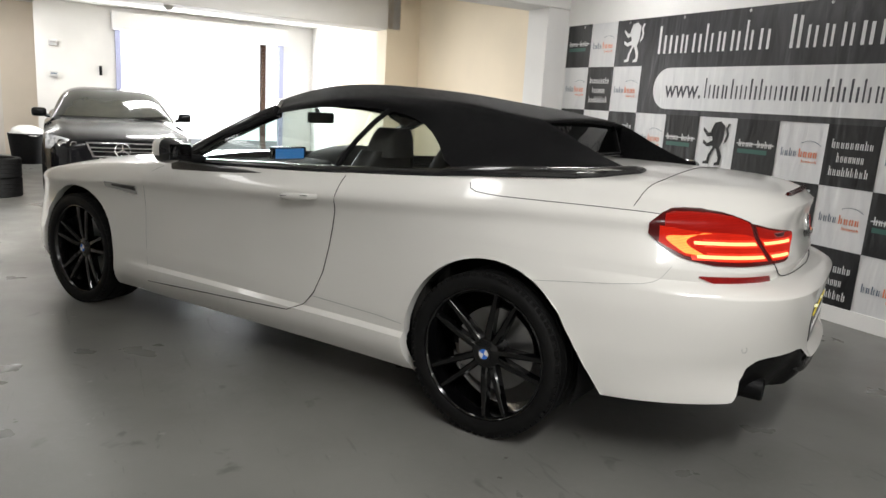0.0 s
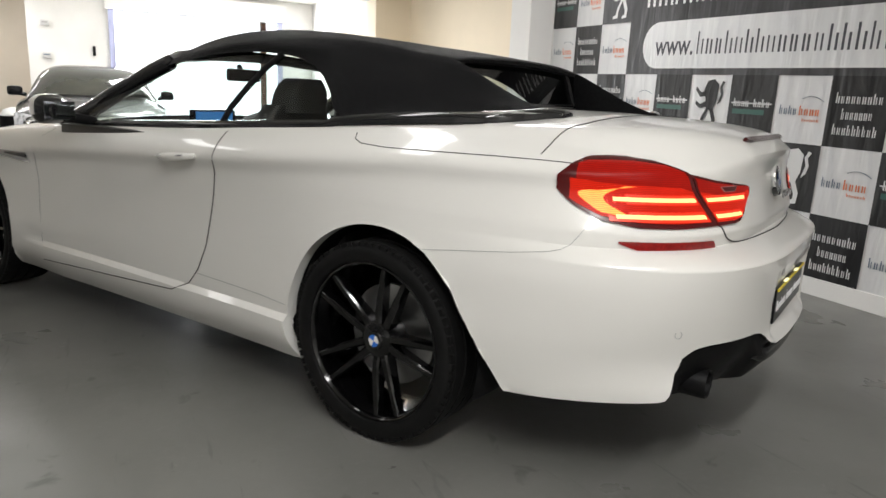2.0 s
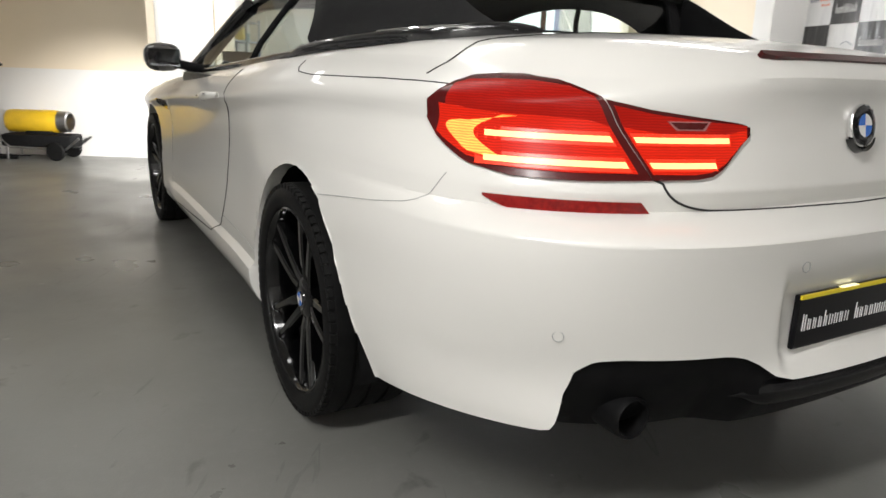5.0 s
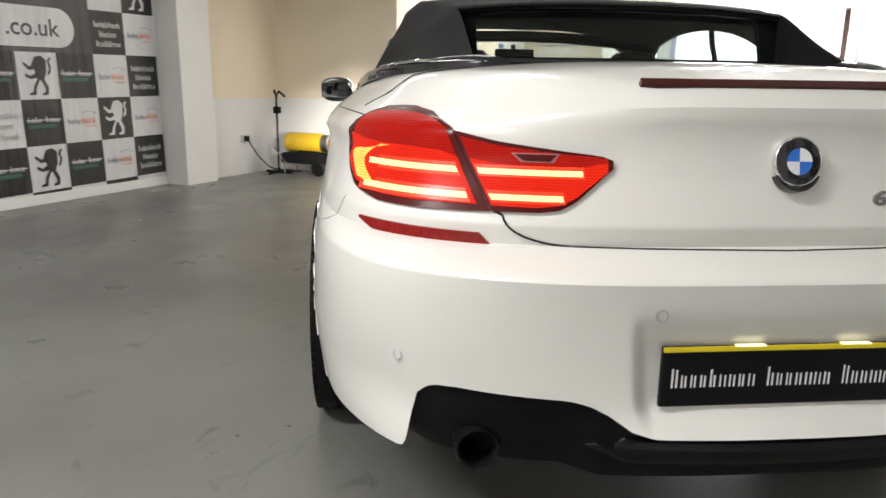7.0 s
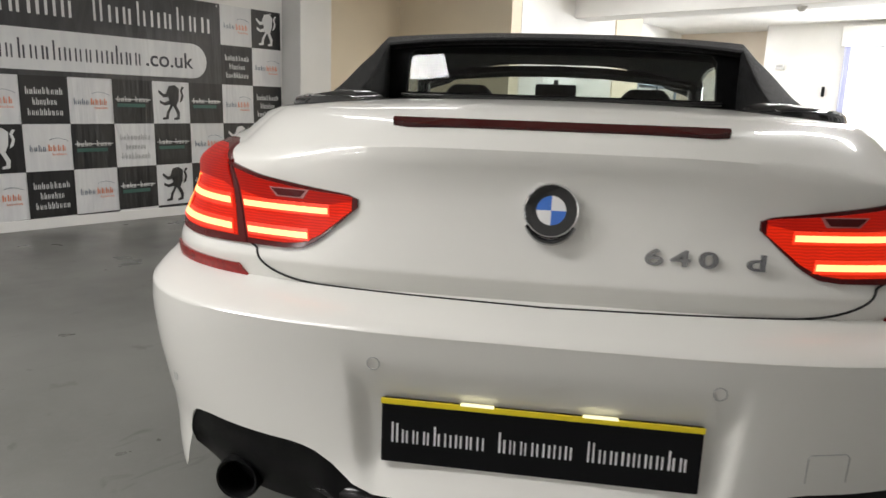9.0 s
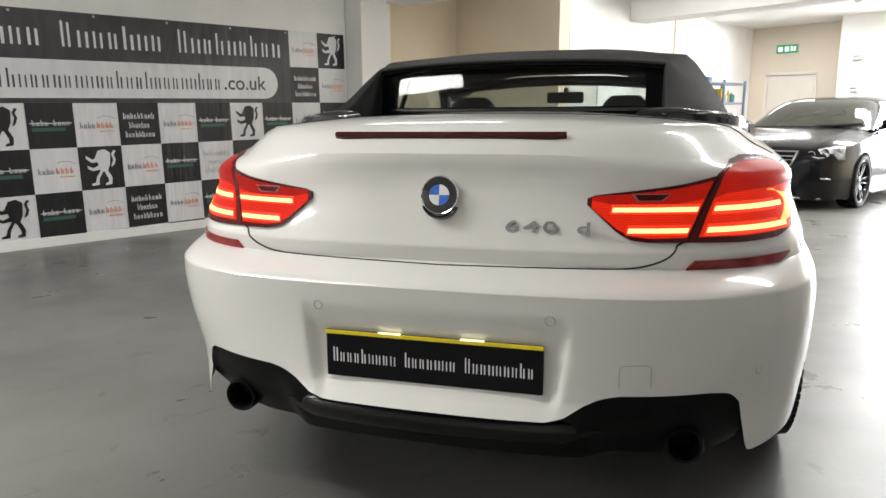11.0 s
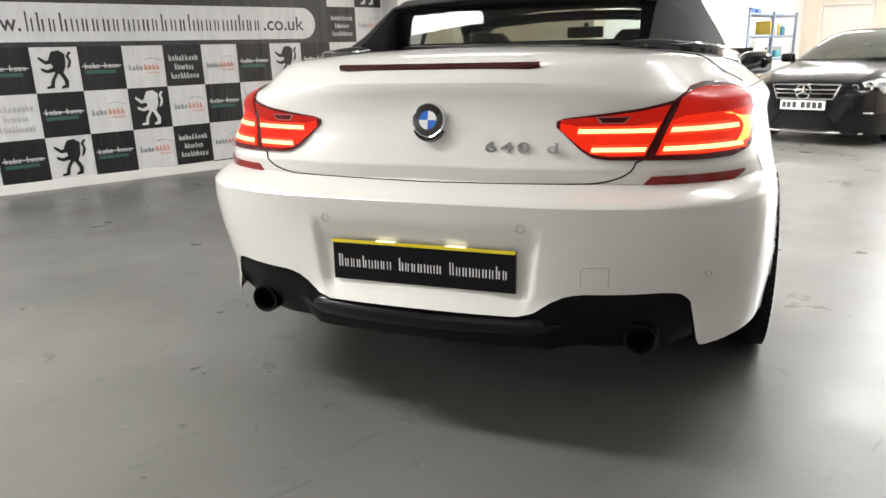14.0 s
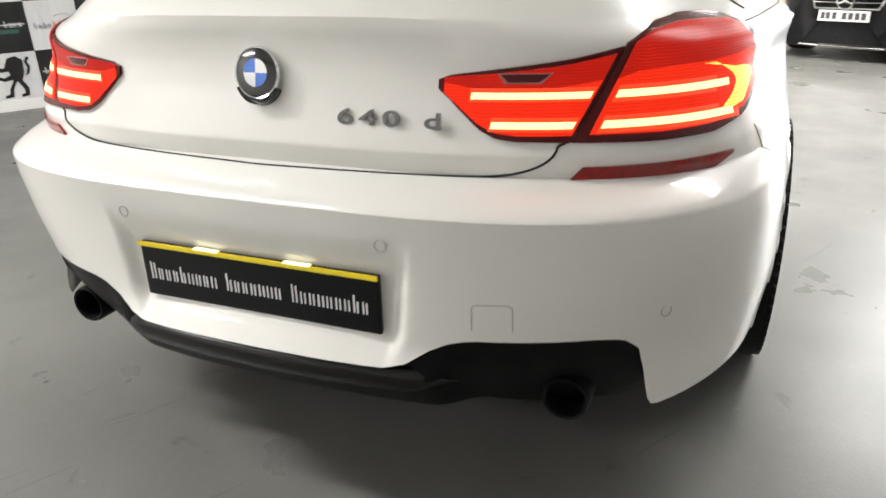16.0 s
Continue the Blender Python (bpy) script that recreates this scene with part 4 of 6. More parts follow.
def mirror_shell(bm):
    rows = []
    for k in range(13):
        a = math.pi * k / 12
        y = 3.63 + 0.075 - 0.15 * (k / 12)
        f = max(0.12, math.sin(math.pi * (0.08 + 0.60 * (1 - k / 12))) ** 0.6)
        row = []
        for j in range(16):
            b = 2 * math.pi * j / 16
            cx, cz = math.cos(b), math.sin(b)
            row.append((-0.975 - 0.020 * k / 12 + 0.088 * f * math.copysign(abs(cx) ** 0.7, cx), y + 0.02 * cx, 0.995 + 0.066 * f * math.copysign(abs(cz) ** 0.7, cz)))
        rows.append(row)
    vs = grid(bm, rows, close_u=True)
    bm.faces.new(vs[0])
    bm.faces.new(vs[-1])


mir = both(mirror_shell, "door_mirror", BLACK_TRIM, "gloss black door mirror with a white cover", 50)


def mirror_cover(bm):
    rows = []
    for k in range(7):
        y = 3.708 - 0.075 * (k / 6)
        f = max(0.12, math.sin(math.pi * (0.08 + 0.60 * (1 - k / 12))) ** 0.6) + 0.03
        rows.append([(-0.975 - 0.020 * k / 12 + 0.088 * f * math.copysign(abs(math.cos(b)) ** 0.7, math.cos(b)), y + 0.02 * math.cos(b), 0.998 + 0.066 * f * math.copysign(abs(math.sin(b)) ** 0.7, math.sin(b))) for b in [math.pi * (j / 12) - 0.25 + 0.04 * j for j in range(13)]])
    grid(bm, rows)


both(mirror_cover, "cover", CAR_WHITE, "white mirror cover", 50, mir)
both(lambda bm: patch(bm, lambda u, v, o: Vector((lerp(-1.062, -0.917, u), 3.5545 - o + 0.02 * (u - 0.5), lerp(0.955, 1.035, v))), 4, 4, 0.003, 0.0), "mirror_glass", material("dark_mirror_glass", (0.30, 0.31, 0.32), 0.04, metal=1.0), "mirror glass", None, mir)
both(lambda bm: tube(bm, [(-0.80, 3.61, 0.945), (-0.86, 3.615, 0.955), (-0.92, 3.62, 0.967)], 0.022, 8), "mirror_arm", BLACK_PLASTIC, "", 50, mir)

# -- roof, glass and cabin
ROOF_C = [(1.78, 1.278), (1.94, 1.306), (2.27, 1.346), (2.6, 1.386), (2.9, 1.398), (3.1, 1.388), (3.3, 1.350), (3.46, 1.308)]
# the ridge between side and roof, which runs on down each buttress: y, x, z
RIDGE = [(1.40, 0.520, 1.090), (1.50, 0.520, 1.126), (1.60, 0.520, 1.172), (1.70, 0.522, 1.222), (1.78, 0.527, 1.256), (1.90, 0.550, 1.274), (2.00, 0.575, 1.293), (2.126, 0.600, 1.311), (2.30, 0.606, 1.321), (2.6, 0.592, 1.328), (2.9, 0.585, 1.318), (3.2, 0.575, 1.268), (3.40, 0.565, 1.212)]
SOFT_LOW = [(2.05, 1.03), (2.08, 1.045), (2.13, 1.10), (2.20, 1.165), (2.31, 1.225), (2.45, 1.256), (2.57, 1.268), (2.8, 1.268), (3.0, 1.248), (3.25, 1.198), (3.40, 1.150)]
CANVAS_X = [(1.345, 0.500), (1.37, 0.545), (1.42, 0.600), (1.50, 0.655), (1.6, 0.702), (1.8, 0.760), (2.0, 0.798), (2.2, 0.822), (2.6, 0.838), (3.0, 0.834), (3.72, 0.812)]
BELT_X = [(1.345, 0.490), (1.378, 0.556), (1.42, 0.630), (1.485, 0.698), (1.565, 0.735), (1.694, 0.766), (1.784, 0.785), (1.93, 0.803), (2.08, 0.818), (2.3, 0.830), (2.6, 0.838), (3.0, 0.834), (3.72, 0.812)]


def side_x(z):
    return line([(1.0, 0.812), (1.05, 0.785), (1.15, 0.722), (1.22, 0.678), (1.27, 0.645), (1.32, 0.590)], z)


def ridge_at(y):
    return Vector((-curve([(p[0], p[1]) for p in RIDGE], y), y, curve([(p[0], p[2]) for p in RIDGE], y)))


def soft_side(y):
    """From the lower edge up to the ridge on the left."""
    r = ridge_at(y)
    if y < 2.09:
        xl = lerp(curve(CANVAS_X, y) - 0.03, curve(BELT_X, y) - 0.030, ease((y - 1.40) / 0.2))
        b = Vector((-xl, y, over(xl, y) + 0.004))
    else:
        z = curve(SOFT_LOW, y)
        b = Vector((-side_x(z), y, z))
    bulge = 0.018 * ease((y - 1.5) / 0.6)
    pts = []
    for k in range(11):
        t = k / 10
        p = b.lerp(r, t)
        # fuller towards the ridge, slightly hollow at the foot; cloth dimples between the bows
        p.x -= bulge * math.sin(math.pi * t ** 1.3) - 0.006 * math.sin(math.pi * min(1, t * 2.2)) * ease((2.1 - y) / 0.3)
        p.x += 0.0035 * math.sin(14 * y + 5 * t) * math.sin(math.pi * t)
        pts.append(p)
    return pts


def soft_roof(bm):
    ys = [1.78, 1.80, 1.84, 1.90, 1.96, 2.03, 2.10, 2.16, 2.22, 2.28, 2.36, 2.45, 2.57, 2.68, 2.8, 2.9, 3.0, 3.1, 3.2, 3.3, 3.40]
    rows = []
    for y in ys:
        row = soft_side(y)
        r, top = row[-1], curve(ROOF_C, y)
        boxy = lerp(2.6, 4.0, ease((y - 1.9) / 0.5))
        for k in range(1, 13):
            t = k / 12
            bow = 0.05 * t * max(0, (y - 3.0) / 0.4) - 0.03 * math.sin(math.pi / 2 * t) * ease((1.95 - y) / 0.17)
            row.append(Vector((r.x * (1 - t), y + bow, r.z + (top - r.z) * (1 - (1 - t) ** boxy))))
        rows.append(row)
    # the rear hem rolls under and drops to the window
    hem = rows[0][10:]
    grid(bm, rows)
    grid(bm, [[p for p in hem], [p + Vector((0, -0.006, -0.007)) for p in hem], [p + Vector((0, 0.004, -0.016)) for p in hem], [p + Vector((0, 0.035, -0.018)) for p in hem]])
    bmesh.ops.mirror(bm, geom=bm.verts[:] + bm.edges[:] + bm.faces[:], axis="X", merge_dist=0.002)


soft = one(soft_roof, "soft_top", CANVAS, "closed black canvas soft top", 45, weld=0.001)


def fin(bm):
    rows = []
    for k in range(17):
        y = lerp(1.385, 1.78, k / 16)
        row = soft_side(y)
        r = row[-1]
        foot = skin(r.x + 0.012, y) - 0.005
        row += [r + Vector((0.006, 0, 0.001)), r + Vector((0.011, 0, -0.006))]
        row += [Vector((r.x + 0.012, y, lerp(r.z - 0.02, foot, j / 5))) for j in range(6)]
        rows.append(row)
    vs = grid(bm, rows)
    bm.faces.new(vs[0])


both(fin, "canvas_fin", CANVAS, "black canvas side buttress", 50, soft)


def window_y(x, z):
    return lerp(1.755, 1.815, (z - 1.085) / 0.18) - 0.03 * (1 - (x / 0.55) ** 2)


def rear_frame(bm):
    outer = [(-0.528, 1.075), (0.528, 1.075), (0.528, 1.20), (0.520, 1.262), (-0.520, 1.262), (-0.528, 1.20)]
    inner = [(-0.456, 1.112), (0.456, 1.112), (0.456, 1.222), (0.440, 1.240), (-0.440, 1.240), (-0.456, 1.222)]

    def loop(poly, deep):
        out = []
        for i in range(6):
            a, b = poly[i], poly[(i + 1) % 6]
            n = 14 if i in (0, 3) else 3
            for k in range(n):
                x, z = lerp(a[0], b[0], k / n), lerp(a[1], b[1], k / n)
                out.append(Vector((x, window_y(x, z) + deep, z + (0.014 * (1 - (x / 0.52) ** 2) if i == 3 else 0))))
        return out
    grid(bm, [loop(outer, 0.012), loop(inner, 0.0), loop(inner, 0.02)], close_u=True)


one(rear_frame, "rear_window_frame", CANVAS, "black canvas round the rear window", 40, soft)
one(lambda bm: tube(bm, [(x, window_y(x, 1.105) - 0.004, 1.102) for x in [lerp(-0.47, 0.47, k / 16) for k in range(17)]], 0.007, 8), "window_bead", BLACK_TRIM, "gloss black bead under the rear window", 50, soft)


def rear_glass(bm):
    grid(bm, [[(x, window_y(x, z) + 0.012, z) for x in [lerp(-0.46, 0.46, j / 16) for j in range(17)]] for z in [lerp(1.106, 1.256, k / 4) for k in range(5)]])


rg = one(rear_glass, "rear_window", TINTED, "upright tinted rear window", 60, soft)
rg.visible_shadow = False


def belt_strip(bm):
    rows = []
    for k in range(41):
        t = k / 40
        y = lerp(1.345, 3.66, t ** 1.5)
        x = curve(BELT_X, y)
        z = over(x, y) + 0.002
        h = 0.024 * min(1, t * 14 + 0.15)
        xi = x - 0.06
        zi = over(xi, y) - 0.002 if y < 2.05 else z
        rows.append([(-x - 0.009, y, z - 0.010), (-x - 0.012, y, z + h * 0.45), (-x - 0.006, y, z + h * 0.9), (-x + 0.004, y, z + h), (-x + 0.009, y, z + h - 0.005), (-x + 0.014, y, z + h + 0.001), (-lerp(x, xi, 0.6), y, max(z, lerp(z, zi, 0.6)) + h + 0.004), (-xi, y, zi + h + 0.004), (-xi, y, z - 0.02)])
    vs = grid(bm, rows)
    bm.faces.new(vs[0])
    bm.faces.new(vs[-1])


both(lambda bm: tube(bm, [(-curve(BELT_X, y) - 0.002, y, over(curve(BELT_X, y), y) + 0.024 * min(1, 0.2 + (y - 1.35) * 9)) for y in [lerp(1.350, 1.62, (k / 20) ** 1.4) for k in range(21)]], 0.0045, 6), "belt_bead", CHROME, "bright bead on the trim", 50)
both(belt_strip, "belt_trim", BLACK_TRIM, "gloss black trim along the window line", 50)


def glass_side(bm, rear):
    y0, y1 = (2.09, 2.60) if rear else (2.61, 3.66)
    rows = []
    for k in range(13):
        y = lerp(y0, y1, k / 12)
        zl = curve(SHOULDER, y) + 0.018
        zt = min(curve(SOFT_LOW, y), line([(2.0, 1.4), (3.2, 1.215), (3.66, 0.985)], y)) + 0.004
        rows.append([(-side_x(z) + 0.012, y, z) for z in [lerp(zl, max(zl + 0.004, zt), j / 5) for j in range(6)]])
    grid(bm, rows)


for rear in (False, True):
    for g in both(lambda bm: glass_side(bm, rear), "quarter_window" if rear else "door_window", GLASS, "clear side window", 60):
        g.visible_shadow = False
both(lambda bm: tube(bm, [(-side_x(z) + 0.008, y, z) for y, z in ((2.675, 0.985), (2.65, 1.05), (2.61, 1.13), (2.555, 1.21), (2.50, 1.265))], 0.012, 8), "window_seal", BLACK_PLASTIC, "", 40)

A_PILLAR = [(-0.805, 3.86, 0.925), (-0.775, 3.68, 0.995), (-0.73, 3.50, 1.09), (-0.685, 3.30, 1.185), (-0.665, 3.20, 1.225)]
both(lambda bm: tube(bm, A_PILLAR, lambda t: 0.040 - 0.004 * t, 10), "windscreen_pillar", BLACK_TRIM, "black windscreen pillar", 60)
one(lambda bm: tube(bm, [(-0.66, 3.22, 1.225), (-0.5, 3.36, 1.262), (-0.25, 3.43, 1.285), (0, 3.45, 1.292), (0.25, 3.43, 1.285), (0.5, 3.36, 1.262), (0.66, 3.22, 1.225)], 0.030, 10), "windscreen_header", BLACK_TRIM, "", 60)


def windscreen(bm):
    rows = []
    for k in range(7):
        t = k / 6
        rows.append([(x * lerp(0.80, 0.66, t), lerp(3.98 - 0.16 * x * x, 3.46 - 0.22 * x * x, t), lerp(0.945, 1.288 - 0.05 * x * x, t)) for x in [lerp(-1, 1, j / 16) for j in range(17)]])
    grid(bm, rows)


ws = one(windscreen, "windscreen", GLASS, "clear raked windscreen", 60)
ws.visible_shadow = False

LEATHER = material("black_leather", (0.022, 0.021, 0.020), 0.45, second=(0.03, 0.028, 0.026), scale=30, bump=0.2, bump_scale=300)
DASH = material("dark_dashboard", (0.03, 0.03, 0.03), 0.6, second=(0.04, 0.04, 0.04), scale=40, bump=0.15, bump_scale=400)
one(lambda bm: (box(bm, -0.76, 0.76, 3.52, 3.95, 0.62, 0.925, bevel=0.05), box(bm, -0.78, 0.78, 2.1, 3.9, 0.30, 0.50, bevel=0.02)), "dashboard", DASH, "dark dashboard under the windscreen", 40)


def hood(bm):
    """The curved hood over the dials."""
    rows = []
    for k in range(9):
        t = k / 8
        r = 0.24 * math.sin(math.pi * (0.5 - 0.32 * t)) ** 0.8
        rows.append([(0.37 + r * math.cos(a), lerp(3.50, 3.86, t), 0.90 + 0.125 * (1 - 0.5 * t * t) * math.sin(a)) for a in [math.pi * j / 16 for j in range(17)]])
    vs = grid(bm, rows)
    bm.faces.new(vs[0])
    bm.faces.new(vs[-1])


one(hood, "instrument_hood", DASH, "dark hood over the dials", 40)
one(lambda bm: (box(bm, -0.13, 0.13, 2.3, 3.55, 0.5, 0.66, bevel=0.03)), "centre_console", DASH, "dark centre console", 40)
both(lambda bm: box(bm, -0.87, -0.80, 2.1, 3.8, 0.30, 0.93, bevel=0.02), "door_lining", LEATHER, "black door lining", 40)
one(lambda bm: grid(bm, [[(x, y, deck(x, y) + 0.008) for x in [lerp(-0.62, 0.62, k / 12) for k in range(13)]] for y in (1.79, 1.9, 2.0, 2.12)]), "parcel_shelf", LEATHER, "black shelf under the rear window", 40)
one(lambda bm: box(bm, -0.76, 0.76, 2.05, 2.12, 0.5, 1.04, bevel=0.02), "rear_bulkhead", LEATHER, "black panel behind the rear seats", 40)
SCREEN_BLUE = glowing("blue_screen", (0.05, 0.22, 0.55), 0.9, base=(0.02, 0.05, 0.1))
scr = one(lambda bm: box(bm, -0.16, 0.14, 3.760, 3.79, 0.905, 1.000, bevel=0.010), "display", BLACK_TRIM, "lit blue dashboard display", 40)
one(lambda bm: box(bm, -0.135, 0.115, 3.7565, 3.7595, 0.918, 0.988), "display_face", SCREEN_BLUE, "", None, scr)
one(lambda bm: (box(bm, -0.11, 0.11, 3.495, 3.525, 1.162, 1.228, bevel=0.014), tube(bm, [(0, 3.515, 1.205), (0, 3.55, 1.245)], 0.014, 8)), "inside_mirror", BLACK_PLASTIC, "black inside rear-view mirror", 40)


def steering(bm):
    m = Matrix.Translation((0.37, 3.22, 0.88)) @ Matrix.Rotation(radians(-68), 4, "X")
    tube(bm, [m @ Vector((0.185 * math.cos(2 * math.pi * k / 32), 0.185 * math.sin(2 * math.pi * k / 32), 0)) for k in range(33)], 0.016, 8, caps=False)
    for a in (0, 180, 270):
        tube(bm, [m @ Vector((0, 0, -0.02)), m @ Vector((0.18 * math.cos(radians(a)), 0.18 * math.sin(radians(a)), 0))], 0.018, 6)
    tube(bm, [m @ Vector((0, 0, 0.0)), m @ Vector((0, 0, -0.3))], 0.04, 10)


one(steering, "steering_wheel", LEATHER, "black steering wheel on the right-hand side", 50)


def seat_back(bm, x, y, wide, z0, z1, lean):
    rows = []
    for k in range(9):
        t = k / 8
        z = lerp(z0, z1, t)
        yy = y - lean * t
        w = wide * (1 - 0.42 * (max(0, t - 0.5) / 0.5) ** 2)
        th = 0.10 - 0.03 * t
        rows.append([(x + w * math.copysign(abs(math.cos(b)) ** 0.55, math.cos(b)), yy + th * math.copysign(abs(math.sin(b)) ** 0.55, math.sin(b)), z) for b in [2 * math.pi * j / 20 for j in range(20)]])
    vs = grid(bm, rows, close_u=True)
    bm.faces.new(vs[-1])
    bm.faces.new(vs[0])


for sx in (-0.37, 0.37):
    fs = one(lambda bm: seat_back(bm, sx, 2.88, 0.26, 0.5, 1.06, 0.16), "front_seat", LEATHER, "black leather front seat", 50)
    one(lambda bm: seat_back(bm, sx, 2.70, 0.115, 1.03, 1.175, 0.03), "headrest", LEATHER, "", 50, fs)
    one(lambda bm: box(bm, sx - 0.25, sx + 0.25, 2.85, 3.3, 0.48, 0.62, bevel=0.05), "cushion", LEATHER, "", 50, fs)
    rs = one(lambda bm: seat_back(bm, sx * 0.92, 2.28, 0.25, 0.5, 1.0, 0.08), "rear_seat", LEATHER, "black leather rear seat", 50)
    one(lambda bm: seat_back(bm, sx * 0.92, 2.19, 0.12, 1.0, 1.10, 0.02), "headrest", LEATHER, "", 50, rs)

# ---- banners ----
def vinyl(name, base, second, rough):
    """Hanging printed vinyl: the upright creases run on from piece to piece."""
    m = material(name, base, rough)
    nt = m.node_tree
    b = nt.nodes["Principled BSDF"]
    geo = nt.nodes.new("ShaderNodeNewGeometry")
    heights = []
    for scales, size in (((3.2, 3.2, 0.45), 1.0), ((9.0, 9.0, 2.2), 1.0)):
        mp = nt.nodes.new("ShaderNodeMapping")
        mp.inputs["Scale"].default_value = scales
        nt.links.new(geo.outputs["Position"], mp.inputs[0])
        n = nt.nodes.new("ShaderNodeTexNoise")
        n.inputs["Scale"].default_value, n.inputs["Detail"].default_value, n.inputs["Distortion"].default_value = size, 3.0, 0.8
        nt.links.new(mp.outputs[0], n.inputs["Vector"])
        heights.append(n)
    add = nt.nodes.new("ShaderNodeMath")
    add.operation, add.inputs[1].default_value = "MULTIPLY_ADD", 0.3
    nt.links.new(heights[1].outputs["Fac"], add.inputs[0])
    nt.links.new(heights[0].outputs["Fac"], add.inputs[2])
    bp = nt.nodes.new("ShaderNodeBump")
    bp.inputs["Strength"].default_value, bp.inputs["Distance"].default_value = 0.8, 0.035
    nt.links.new(add.outputs[0], bp.inputs["Height"])
    nt.links.new(bp.outputs[0], b.inputs["Normal"])
    r = nt.nodes.new("ShaderNodeValToRGB")
    r.color_ramp.elements[0].position, r.color_ramp.elements[1].position = 0.4, 0.65
    r.color_ramp.elements[0].color, r.color_ramp.elements[1].color = (*base, 1), (*second, 1)
    nt.links.new(heights[1].outputs["Fac"], r.inputs[0])
    nt.links.new(r.outputs[0], b.inputs["Base Color"])
    return m


VINYL = vinyl("white_vinyl", (0.68, 0.68, 0.68), (0.62, 0.62, 0.63), 0.45)
INK_BLACK = vinyl("black_print", (0.006, 0.006, 0.007), (0.012, 0.012, 0.013), 0.38)
INK_GREY = vinyl("charcoal_print", (0.028, 0.028, 0.031), (0.046, 0.046, 0.050), 0.36)
PRINT_WHITE = material("white_print", (0.66, 0.66, 0.66), 0.45)
PRINT_FAINT = material("faint_print", (0.42, 0.42, 0.42), 0.5)
PRINT_DARK = material("dark_print", (0.05, 0.05, 0.06), 0.45)
PRINT_BLUE = material("slate_print", (0.13, 0.17, 0.22), 0.45)
PRINT_ORANGE = material("orange_print", (0.72, 0.20, 0.08), 0.45)
PRINT_GREEN = material("green_print", (0.03, 0.10, 0.08), 0.45)

EMBLEM = [[(0.36, 0.74), (0.44, 0.90), (0.60, 0.93), (0.72, 0.84), (0.70, 0.58), (0.62, 0.40), (0.46, 0.42), (0.42, 0.60)],
          [(0.16, 0.80), (0.30, 0.70), (0.42, 0.74), (0.42, 0.64), (0.28, 0.62), (0.15, 0.74)],
          [(0.18, 0.56), (0.30, 0.50), (0.44, 0.56), (0.46, 0.46), (0.30, 0.43), (0.18, 0.49)],
          [(0.46, 0.43), (0.52, 0.42), (0.42, 0.24), (0.40, 0.10), (0.24, 0.09), (0.24, 0.14), (0.33, 0.16), (0.36, 0.28)],
          [(0.54, 0.42), (0.64, 0.42), (0.72, 0.26), (0.70, 0.10), (0.55, 0.08), (0.55, 0.13), (0.63, 0.16), (0.63, 0.24)],
          [(0.72, 0.50), (0.80, 0.56), (0.84, 0.68), (0.80, 0.80), (0.86, 0.88), (0.80, 0.90), (0.74, 0.80), (0.78, 0.68), (0.75, 0.60)]]


def sheet_quad(bm, a0, a1, z0, z1, y):
    f = bm.faces.new([bm.verts.new(p) for p in ((a0, y, z0), (a1, y, z0), (a1, y, z1), (a0, y, z1))])
    return f


